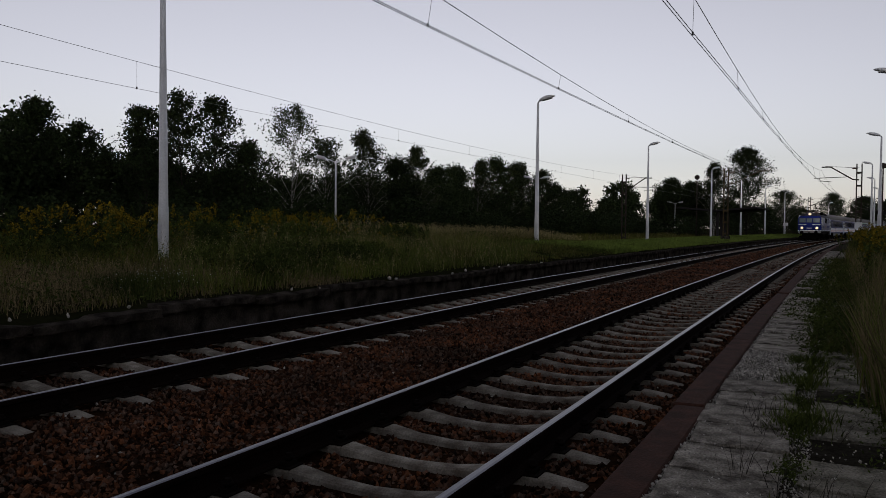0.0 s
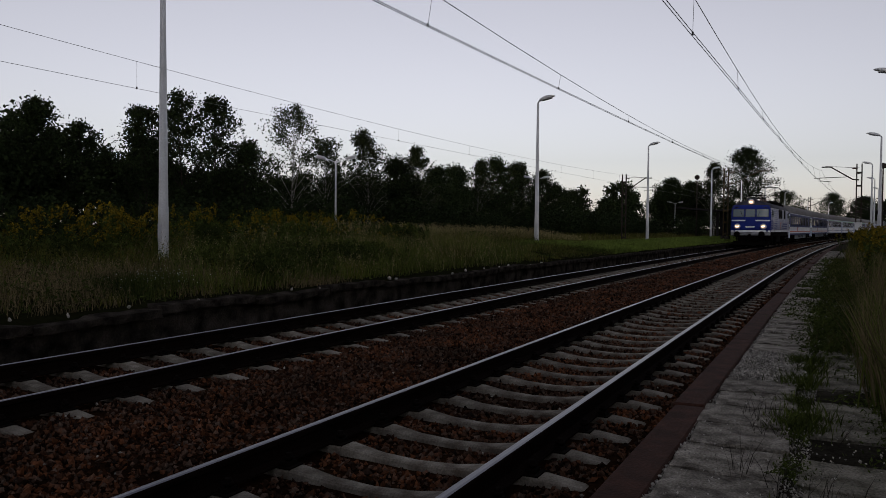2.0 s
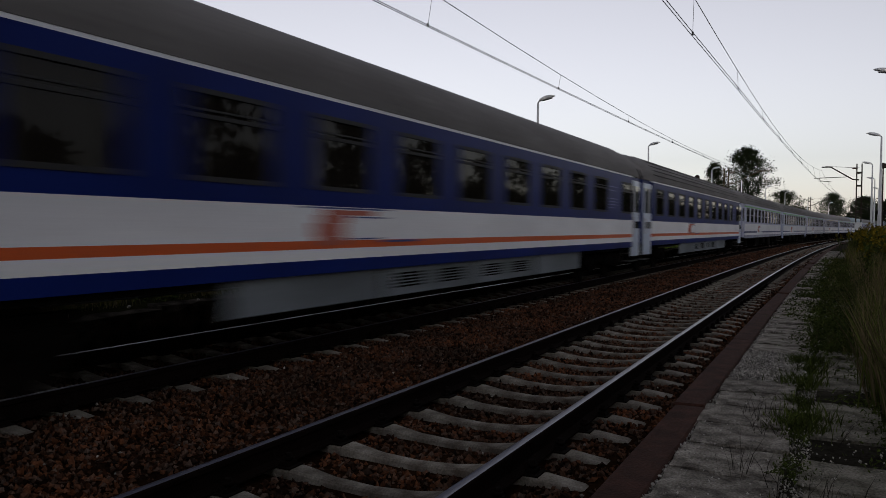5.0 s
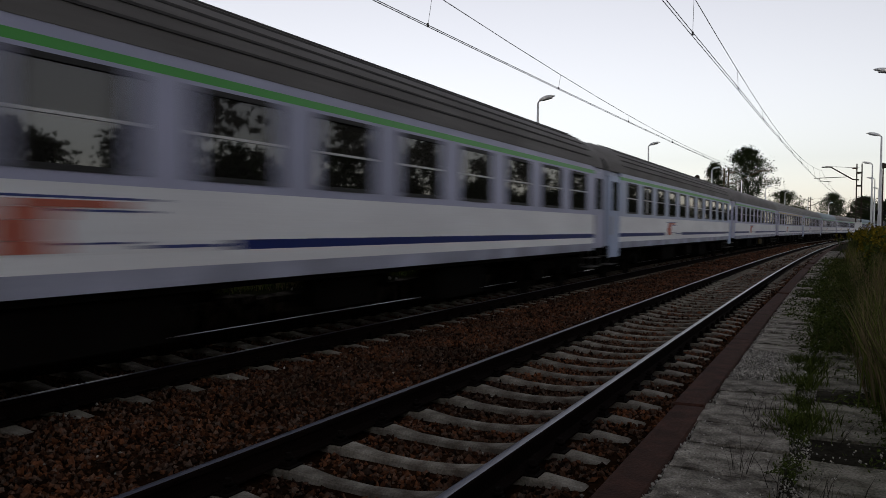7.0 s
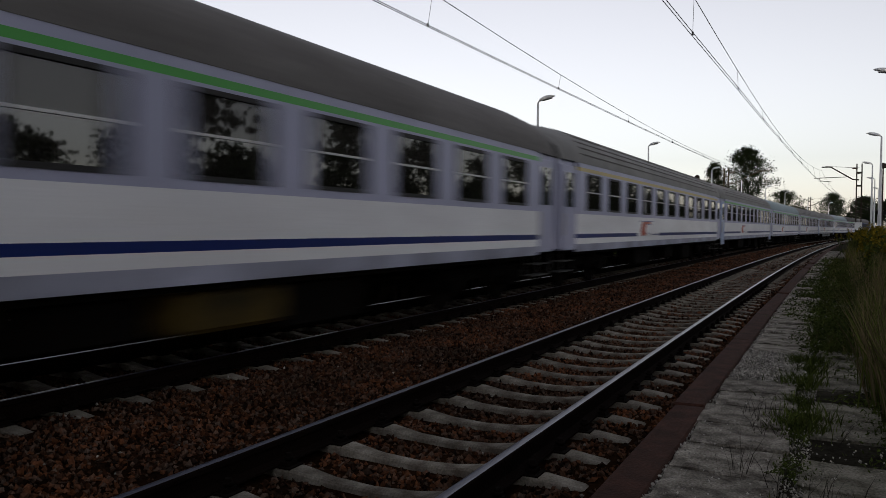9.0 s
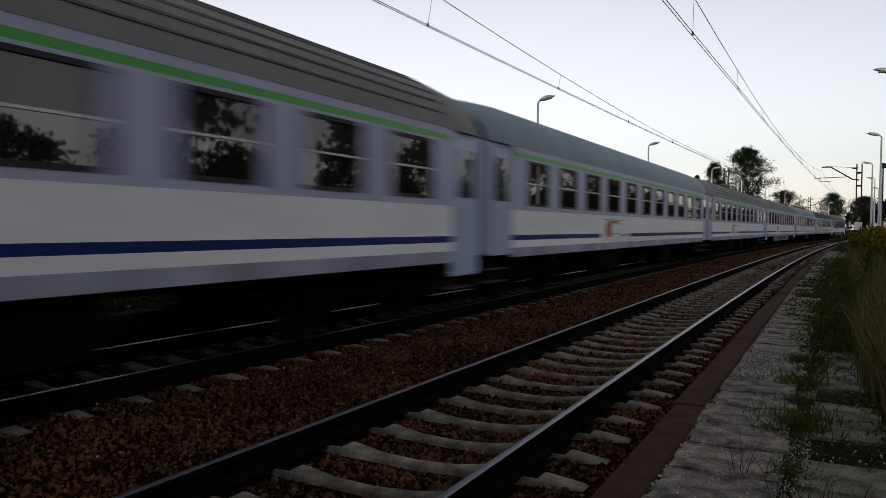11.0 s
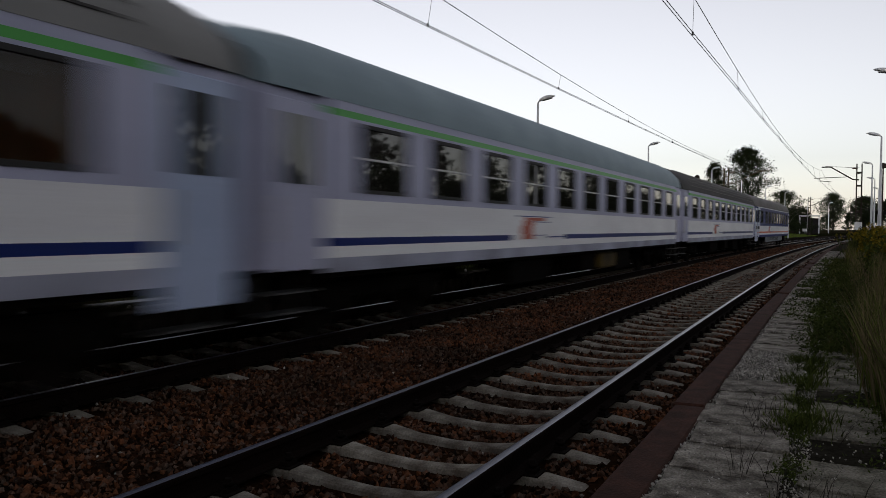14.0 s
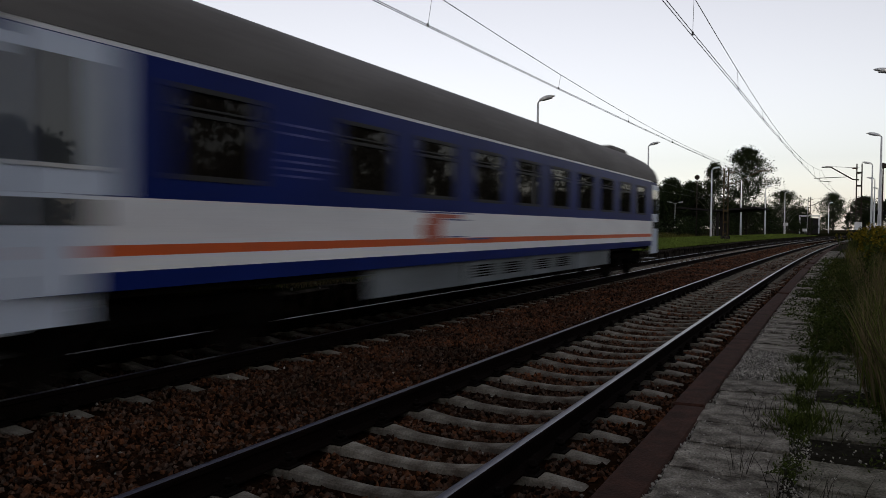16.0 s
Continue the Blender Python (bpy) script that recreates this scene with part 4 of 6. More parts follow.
        part("lettering", shared["lettering"], None, c).matrix_basis = turn @ pose(1.41, -4.1, 0)
    if tank:
        part("yellow_tank", shared["tank"], None, c, "dull yellow underfloor tank").location.y = 2.2
    for y in units:
        part("roof_unit", shared["unit"], None, c).location.y = y
    if lit:
        for i, y in enumerate(WIN_Y):
            part("ceiling_lamp", shared["lamp2" if i % 4 == 1 else "lamp"], None, c).location.y = y
    return c


# ---- locomotive ----
LH = 7.55                              # half its body length
LPROF = [(1.44, 1.22), (1.45, 1.6), (1.45, 2.3), (1.44, 2.75), (1.40, 3.02), (1.28, 3.26), (1.02, 3.46), (0.62, 3.60), (0, 3.66)]


def nose(x, z):
    """How far the cab front lies behind its foremost point."""
    return 0.34 * (abs(x) / 1.45) ** 2.6 + max(0, z - 2.3) * 0.16 + max(0, z - 3.0) * 0.7


def nose_patch(u0, u1, z0, z1, out, n=6):
    """A panel on the curved cab front between two breadths and two heights."""
    v, f = [], []
    for lift in (out, out - 0.03):
        for j in range(3):
            for i in range(n + 1):
                x, z = u0 + (u1 - u0) * i / n, z0 + (z1 - z0) * j / 2
                v.append((x, -LH + nose(x, z) - lift, z))
    k, m = n + 1, 3 * (n + 1)
    for j in range(2):
        for i in range(n):
            a = j * k + i
            f += [(a, a + 1, a + k + 1, a + k), (m + a + k, m + a + k + 1, m + a + 1, m + a)]
    rim = list(range(n + 1)) + [k + n, 2 * k + n] + [2 * k + i for i in range(n - 1, -1, -1)] + [k]
    f += [(a, m + a, m + b, b) for a, b in zip(rim, rim[1:] + rim[:1])]
    return v, f


def loco():
    lo = thing("electric_locomotive", "blue and grey electric locomotive with lit headlamps and raised pantograph", "locomotive")
    bm = bmesh.new()
    nu = 12
    faces_end = []
    for e in (-1, 1):
        rows = []
        for w, z in LPROF:
            row = []
            for i in range(nu + 1):
                x = w * (2 * i / nu - 1)
                row.append(bm.verts.new((x, e * (LH - nose(x, z)), z)))
            rows.append(row)
        faces_end.append(rows)
        for a, b in zip(rows, rows[1:]):
            for i in range(nu):
                q = bm.faces.new((a[i], a[i + 1], b[i + 1], b[i]))
                q.smooth = True
                q.material_index = 0 if a[0].co.z < 3.2 else 2
    fr, rr = faces_end
    for k in range(len(LPROF) - 1):
        for i in (0, nu):
            q = bm.faces.new((fr[k][i], rr[k][i], rr[k + 1][i], fr[k + 1][i]))
            q.material_index, q.smooth = (1 if LPROF[k][1] < 3.0 else 2), True
    for i in range(nu):
        bm.faces.new((fr[0][i], fr[0][i + 1], rr[0][i + 1], rr[0][i]))
    bmesh.ops.remove_doubles(bm, verts=bm.verts[:], dist=0.0005)
    part("body", bm, [M_LOCOBLUE, M_LOCOGREY, M_LOCOROOF], lo)

    def front(name, u0, u1, z0, z1, out, material, label="", end=-1, parent=lo):
        v, f = nose_patch(u0, u1, z0, z1, out)
        ob = part(name, raw_mesh(name, v, f, [material]), None, parent, label)
        if end > 0:
            ob.matrix_basis = pose(0, 0, 0, 0, 0, 180)
        return ob

    for end in (-1, 1):
        for u0, u1 in ((-1.27, -0.47), (-0.33, 0.33), (0.47, 1.27)):
            front("window_frame", u0 - 0.03, u1 + 0.03, 2.34, 2.97, 0.008, M_RUBBER, end=end)
            front("windscreen", u0, u1, 2.37, 2.94, 0.014, M_GLASS_DARKCAB, end=end)
            if abs(u0 + u1) > 0.5:
                front("white_bar", *((0.36, 1.38) if u0 > 0 else (-1.38, -0.36)), 2.03, 2.13, 0.01, M_WHITE, end=end)
        front("sill_stripe", -1.4, 1.4, 1.2, 1.33, 0.012, M_WHITE, end=end)
        front("number_plate", -0.36, 0.36, 1.60, 1.65, 0.012, M_WHITE, end=end)
        front("number_plate", -0.3, 0.3, 1.52, 1.555, 0.012, M_WHITE, end=end)
        turn = pose(0, 0, 0, 0, 0, 0 if end < 0 else 180)
        # headlamps and top lamp
        for x, z, r, name in ((-0.93, 1.62, 0.145, "headlamp"), (0.93, 1.62, 0.145, "headlamp"), (0, 3.5, 0.16, "top_headlamp")):
            y = -LH + nose(x, z)
            bm = bmesh.new()
            tube(bm, [(x, y + 0.25, z), (x, y - 0.1, z), (x, y - 0.125, z), (x, y - 0.127, z)], [r * 1.5, r * 1.5, r * 1.3, r * 0.98], 18, caps=False)
            h = part(name, bm, M_CHROME, lo, "round headlamp in a pale rim")
            h.matrix_basis = turn
            bm = bmesh.new()
            rl = r * 0.95
            tube(bm, [(x, y - 0.095, z), (x, y - 0.118, z)], [rl, rl * 0.8], 16)
            part("lens", bm, M_LAMPBOWL if end < 0 else M_GLASS_DARKCAB, h)
            bm = boxes((x - rl * 0.75, x + rl * 0.75, y - 0.126, y - 0.119, z - rl * 0.22, z + rl * 0.22))
            part("bulb", bm, M_HEAD if end < 0 else M_GLASS_DARKCAB, h)
        # buffer beam, buffers, coupling, steps
        bm = boxes((-1.38, 1.38, -LH - 0.05, -LH + 0.9, 0.93, 1.2))
        part("buffer_beam", bm, M_BEAM, lo, "dirty pale grey buffer beam", bevel=0.03).matrix_basis = turn
        for sx in (-1, 1):
            b = part("buffer", ME_BUFFER, None, lo)
            b.matrix_basis = turn @ pose(sx * BUF_X, -LH + 0.08, 1.03)
        bm = boxes((-0.09, 0.09, -LH - 0.3, -LH, 0.9, 1.02), (-0.05, 0.05, -LH - 0.32, -LH - 0.22, 0.55, 0.98))
        part("screw_coupling", bm, M_UNDER, lo).matrix_basis = turn
        part("drag_box", boxes((-0.75, 0.75, -LH - 0.0, -LH + 0.6, 0.55, 0.928)), M_UNDER, lo).matrix_basis = turn
        bm = boxes((-1.25, 1.25, -LH + 0.2, -LH + 0.28, 0.18, 0.52))
        part("rail_guard", bm, M_UNDER, lo, bevel=0.02).matrix_basis = turn
        for x in (-0.55, 0.55):
            bm = bmesh.new()
            tube(bm, [(x, -LH + nose(x, 2.4) - 0.05, 2.4), (x * 1.25, -LH + nose(x, 2.75) - 0.04, 2.78)], 0.014, 5)
            part("wiper", bm, M_RUBBER, lo).matrix_basis = turn
    for sx in (-1, 1):
        turn = pose(0, 0, 0, 0, 0, 0 if sx > 0 else 180)

        def panel(name, y0, y1, z0, z1, material, label="", x=1.452, t=0.02):
            part(name, boxes((x, x + t, y0, y1, z0, z1)), material, lo, label).matrix_basis = turn

        panel("blue_panel", -LH + 1.52, -LH + 2.18, 1.37, 2.08, M_LOCOBLUE, x=1.4605, t=0.003)
        panel("sill_stripe", -LH + 0.45, LH - 0.45, 1.2, 1.33, M_WHITE)
        panel("blue_panel", -LH + 0.46, -LH + 1.45, 1.34, 2.12, M_LOCOBLUE, x=1.446, t=0.012)
        panel("blue_panel", LH - 1.45, LH - 0.46, 1.34, 2.12, M_LOCOBLUE, x=1.446, t=0.012)
        for z0, z1, ya, yb in ((1.47, 1.54, -5.2, -3.4), (1.64, 1.72, -5.2, -2.6), (1.81, 1.9, -5.2, -2.9), (1.47, 1.54, 1.5, 5.1), (1.64, 1.74, 1.0, 5.1), (1.8, 1.93, 1.9, 5.1)):
            panel("blue_stripe", ya, yb, z0, z1, M_LOCOBLUE, x=1.446, t=0.011)
        for e in (-1, 1):
            y = e * (LH - 1.05)
            panel("cab_side_window", y - 0.33, y + 0.33, 2.35, 2.92, M_GLASS_DARKCAB, x=1.44, t=0.018)
            y = e * (LH - 1.85)
            part("cab_door", boxes((1.447, 1.46, y - 0.33, y + 0.33, 1.36, 2.98)), M_LOCOGREY, lo, bevel=0.005).matrix_basis = turn
            panel("door_window", y - 0.2, y + 0.2, 2.35, 2.8, M_GLASS_DARKCAB, x=1.455, t=0.012)
            bm = bmesh.new()
            for d in (-0.4, 0.4):
                tube(bm, [(1.5, y + d, 1.25), (1.5, y + d, 2.4)], 0.017, 5)
            part("handrail", bm, M_ALU, lo).matrix_basis = turn
            part("step", boxes((1.2, 1.45, y - 0.3, y + 0.3, 0.35, 0.4), (1.2, 1.45, y - 0.3, y + 0.3, 0.75, 0.8), (1.2, 1.24, y - 0.3, y + 0.3, 0.4, 1.2)), M_UNDER, lo).matrix_basis = turn
        for z in (1.45, 1.62, 1.79, 1.96, 2.12, 2.27):
            panel("rib", -LH + 2.25, LH - 2.25, z - 0.012, z + 0.012, M_RIBPALE, t=0.03)
            panel("rib", -LH + 0.5, -LH + 1.45, z - 0.01, z + 0.01, M_RIBPALE, t=0.02)
        for z in (2.42, 2.58, 2.74, 2.90):
            panel("rib", -LH + 2.4, -LH + 4.7, z - 0.013, z + 0.013, M_RIBPALE, x=1.44, t=0.04)
        for y0, y1 in ((-1.69, -0.6), (-0.28, 0.95), (2.34, 3.6)) if sx > 0 else ((-3.6, -2.34), (-0.95, 0.28), (0.6, 1.69)):
            panel("window_surround", y0 - 0.06, y1 + 0.06, 2.28, 3.04, M_RUBBER, x=1.42, t=0.034)
            panel("engine_room_window", y0, y1, 2.34, 2.99, M_UNDER, x=1.425, t=0.04)
        part("emblem", boxes((1.452, 1.458, -0.6, -0.1, 1.47, 2.0), (1.452, 1.458, -0.1, 0.4, 1.9, 2.0)), M_LOGO, lo).matrix_basis = turn
        part("solebar", boxes((1.1, 1.4, -LH + 0.9, LH - 0.9, 0.85, 1.2)), M_UNDER, lo).matrix_basis = turn
    bogies = [bogie(lo, y, 0.61) for y in (-4.05, 4.05)]
    part("battery_box", boxes((-1.25, 1.25, -1.5, 1.5, 0.35, 0.9)), M_UNDER, lo, bevel=0.03)
    # roof gear
    part("roof_hatch", boxes((-0.78, 0.78, -2.2, 5.9, 3.5, 3.72)), M_LOCOROOF, lo, bevel=0.05)
    part("lamp_cowl", boxes((-0.36, 0.36, -LH + 0.5, -LH + 1.7, 3.4, 3.8)), M_LOCOROOF, lo, bevel=0.1)
    part("visor", boxes((-1.15, 1.15, -LH + 0.28, -LH + 1.1, 3.05, 3.14)), M_LOCOROOF, lo, bevel=0.03)
    fin = finish("resistor_louvre", boxes((0, 0.36, -0.035, 0.035, 3.46, 3.6), (0, 0.2, -0.035, 0.035, 3.601, 3.76)), M_UNDER)
    for i in range(46):
        for sx in (0, 180):
            part("resistor_louvre", fin, None, lo).matrix_basis = pose(0, 0, 0, 0, 0, sx) @ pose(0.74, (-2.1 + i * 0.172) * (1 if sx == 0 else -1), 0)
    for sx in (-1, 1):
        bm = bmesh.new()
        tube(bm, [(sx * 1.415, -LH + 0.7, 3.03), (sx * 1.415, LH - 0.7, 3.03)], 0.022, 6)
        part("rain_gutter", bm, M_RIBPALE, lo)
    bm = bmesh.new()
    for x in (-0.5, 0.5):
        tube(bm, [(x, -6.0, 3.78), (x, -2.4, 3.95)], 0.03, 6)
    part("roof_busbar", bm, M_UNDER, lo)
    for y in (-5.6, -4.4, -3.2, -2.4):
        for x in (-0.5, 0.5):
            bm = bmesh.new()
            tube(bm, [(x, y, 3.5), (x, y, 3.9)], 0.07, 8)
            part("insulator", bm, M_INSUL, lo)

    def pantograph(y, head_z, label):
        pg = part("pantograph", boxes((-0.6, 0.6, y - 0.9, y - 0.84, 3.86, 3.92), (-0.6, 0.6, y + 0.84, y + 0.9, 3.86, 3.92), (-0.6, -0.54, y - 0.84, y + 0.84, 3.86, 3.92), (0.54, 0.6, y - 0.84, y + 0.84, 3.86, 3.92)), M_UNDER, lo, label)
        mid = 3.9 + (head_z - 3.9) * 0.5
        reach = 1.25 if head_z > 4.6 else 1.55
        bars = []
        for x in (-0.5, 0.5):
            for d in (-1, 1):
                bars.append(("lower_arm", (x, y + d * 0.25, 3.92), (x * 1.1, y + d * reach, mid), 0.028))
                bars.append(("upper_arm", (x * 1.1, y + d * reach, mid), (x * 0.8, y + d * 0.15, head_z - 0.05), 0.022))
        for d in (-1, 1):
            bars.append(("cross_tube", (-0.55, y + d * reach, mid), (0.55, y + d * reach, mid), 0.022))
            bars.append(("brace", (-0.55, y + d * reach, mid), (0.4, y + d * 0.15, head_z - 0.05), 0.014))
        for name, a, b, r in bars:
            bm = bmesh.new()
            tube(bm, [a, b], r, 6)
            part(name, bm, M_UNDER, pg)
        bm = bmesh.new()
        for d in (-0.18, 0.18):
            tube(bm, [(-0.95, y + d, head_z - 0.22), (-0.75, y + d, head_z - 0.04), (-0.5, y + d, head_z), (0.5, y + d, head_z), (0.75, y + d, head_z - 0.04), (0.95, y + d, head_z - 0.22)], 0.026, 6)
        part("collector_head", bm, M_UNDER, pg)

    pantograph(4.7, 5.19, "raised diamond pantograph")
    pantograph(-4.2, 4.12, "folded diamond pantograph")
    return lo


M_LOCOBLUE = mat("loco_blue", (0.018, 0.034, 0.215), 0.42, dirt=(0.012, 0.023, 0.15), var=0.1, scale=1, fine=20, bump=0.02, spec=0.06)
M_LOCOGREY = mat("loco_grey", (0.42, 0.43, 0.55), 0.5, dirt=(0.24, 0.25, 0.32), var=0.12, scale=1, fine=20, bump=0.03, spec=0.15)
M_RIBPALE = mat("loco_pale_rib", (0.5, 0.5, 0.52), 0.5, var=0.1, bump=0)
M_LOCOROOF = mat("loco_roof", (0.055, 0.055, 0.075), 0.75, dirt=(0.025, 0.025, 0.032), scale=2, fine=20, bump=0.1, spec=0.2)
M_BEAM = mat("beam_grey", (0.27, 0.28, 0.30), 0.6, dirt=(0.10, 0.10, 0.10), scale=2, fine=20, bump=0.1)
M_CHROME = mat("lamp_rim", (0.55, 0.55, 0.56), 0.3, metal=0.5, var=0.05, bump=0)
M_GLASS_DARKCAB = pane_glass("windscreen_glass", (0.12, 0.16, 0.165), 1.0)

TRAIN = [(loco(), 7.75)]
GREEN_W = "white and lavender-grey coach with green line and dark ribbed roof"
for n, (scheme, line, roof, ribs, door, label, extra) in enumerate([
    ("blue", M_WHITE, M_ROOF, None, "white", "deep blue and pale grey coach with orange stripe behind the locomotive", {"split": False, "skirt": True, "ys": [y - 0.2 for y in WIN_Y[:-1]] + [10.25]}),
    ("blue", M_WHITE, M_ROOF, M_ROOF4, "white", "deep blue and grey coach with orange stripe and white doors", {"split": False, "skirt": True, "ys": [y - 0.2 for y in WIN_Y[:-1]] + [10.25]}),
    ("white", M_GREEN, M_ROOF, M_ROOF4, "grey", GREEN_W, {}),
    ("white", M_GREEN, M_ROOF, M_ROOF4, "pale", "pale blue and white coach with a green line and ribbed roof", {"band": M_PALEBLUE}),
    ("white", M_GREEN, M_ROOF, None, "grey", "white and lavender-grey coach with a green line and smooth dark roof", {"tank": True}),
    ("white", M_YELLOW, M_ROOF2, M_ROOF, "grey", "white and grey coach with a yellow line, ribbed roof", {}),
    ("white", M_GREEN, M_ROOF2, M_ROOF, "pale", GREEN_W, {}),
    ("white", M_GREEN, M_ROOF3, None, "grey", "white and lavender-grey coach with green line and smooth blue-grey roof", {}),
    ("white", M_GREEN, M_ROOF2, M_ROOF4, "grey", GREEN_W, {}),
    ("white", M_GREEN, M_ROOF2, M_ROOF4, "pale", "modern white coach with warm lit windows and grey skirts", {"skirt": True, "lit": True, "split": False, "units": (-9.4, 9.4)}),
    ("white", M_GREEN, M_ROOF3, None, "grey", "white and lavender-grey coach with a smooth blue-grey roof", {"tank": True}),
    ("white", M_GREEN, M_ROOF4, M_ROOF, "grey", "white and lavender-grey coach with a sooty ribbed roof", {}),
    ("blue", M_WHITE, M_ROOF, None, "white", "deep blue and grey last coach with orange stripe and white doors", {"split": False, "skirt": True, "units": (9.4,), "ys": [-8.8] + [y + 1.62 for y in WIN_Y[1:-1]]}),
]):
    TRAIN.append((coach(scheme, line, roof, ribs, door, label, **extra), 15.6 + COACH * (n + 0.5)))

# faint lettering on the blank bay beside the end window
for n, y in ((1, 8.72), (2, 8.72), (13, -7.38)):
    for sx in (0, 180) if n < 13 else (0,):
        bars = [(1.411, 1.4125, y - 0.42, y + w, z, z + 0.025) for z, w in ((2.52, 0.4), (2.42, 0.2), (2.2, 0.4), (2.12, 0.34), (2.04, 0.4), (1.96, 0.1))]
        part("lettering", boxes(*bars), M_FAINT, TRAIN[n][0], "faint pale blue lettering").matrix_basis = pose(0, 0, 0, 0, 0, sx)

# the last coach has a white end section with a lower white panel
last = TRAIN[-1][0]
for sx in (0, 180):
    y0 = -WALL_END
    for name, x0, x1, ye, z0, z1, m in (
            ("white_end_panel", 1.411, 1.416, -9.95, 1.67, 2.9, M_DOORWHITE), ("white_lower_panel", 1.411, 1.416, -10.3, 0.875, 1.668, M_DOORWHITE),
            ("white_skirt_panel", 1.30, 1.34, -10.3, 0.62, 0.868, M_DOORWHITE), ("dark_slot", 1.417, 1.423, -10.2, 1.42, 1.63, M_GLASS_DARK),
            ("end_window", 1.417, 1.423, -10.2, 1.9, 2.74, M_GLASS_DARK), ("window_ledge", 1.417, 1.432, -10.2, 1.865, 1.898, M_ALU)):
        part(name, boxes((x0, x1, y0, ye, z0, z1)), m, last).matrix_basis = pose(0, 0, 0, 0, 0, sx)


# ---- plants ----
def blades(name, lat, s, z, height, width, lean, mats, label, category, seed, index=None, plume=None):
    """Bent grass blades, each three triangles, with optional seed heads of small flakes."""
    r = np.random.default_rng(seed)
    n = len(lat)
    x, y = at_many(lat, s)
    a, la = r.uniform(0, 2 * np.pi, n), r.uniform(0, 2 * np.pi, n)
    h, w = height * r.uniform(0.55, 1.15, n), width * r.uniform(0.7, 1.3, n)
    l = lean * h * r.uniform(0.2, 1.3, n)
    wx, wy, lx, ly = np.cos(a) * w / 2, np.sin(a) * w / 2, np.cos(la) * l, np.sin(la) * l
    b = np.stack([x, y, z], -1)
    up = lambda f, g: b + np.stack([lx * g, ly * g, h * f], -1)
    wv = np.stack([wx, wy, 0 * wx], -1)
    v = np.stack([b - wv, b + wv, up(0.55, 0.35) + wv * 0.8, up(0.55, 0.35) - wv * 0.8, up(1.0, 1.0)], 1).reshape(-1, 3)
    k = (np.arange(n) * 5)[:, None, None]
    f = (np.array([(0, 1, 2), (0, 2, 3), (3, 2, 4)])[None] + k).reshape(-1, 3)
    mi = np.zeros(n, int) if index is None else index
    mi = np.repeat(mi, 3)
    if plume is not None:
        share, size, pm = plume
        pick = np.where(r.random(n) < share)[0]
        m = 7
        tip = up(1.0, 1.0)[pick][:, None, :] - np.linspace(0, 0.2, m)[None, :, None] * np.stack([lx * 0.8, ly * 0.8, h], -1)[pick][:, None, :]
        c = (tip + r.normal(0, 0.012, tip.shape)).reshape(-1, 3)
        q, base = leaf_quads(c, size, r)
        f = np.concatenate([f, q + len(v)])
        v = np.concatenate([v, base])
        mi = np.concatenate([mi, np.full(len(q), pm)])
    return tagged(new(name, raw_mesh(name, v, f, mats, mi)), label, category, kind="stuff")


def leaf_quads(c, size, r, aspect=0.55, droop=0.0):
    """Two-triangle leaves of random turn round the points c; gives triangles and vertices."""
    n = len(c)
    u = r.normal(0, 1, (n, 3))
    u[:, 2] -= droop
    u /= np.linalg.norm(u, axis=1, keepdims=True)
    w = np.cross(u, r.normal(0, 1, (n, 3)))
    w /= np.linalg.norm(w, axis=1, keepdims=True) + 1e-9
    sz = (size * r.uniform(0.6, 1.3, n))[:, None]
    v = np.stack([c - u * sz / 2, c + w * sz * aspect / 2, c + u * sz / 2, c - w * sz * aspect / 2], 1).reshape(-1, 3)
    f = (np.array([(0, 1, 2), (0, 2, 3)])[None] + (np.arange(n) * 4)[:, None, None]).reshape(-1, 3)
    return f, v


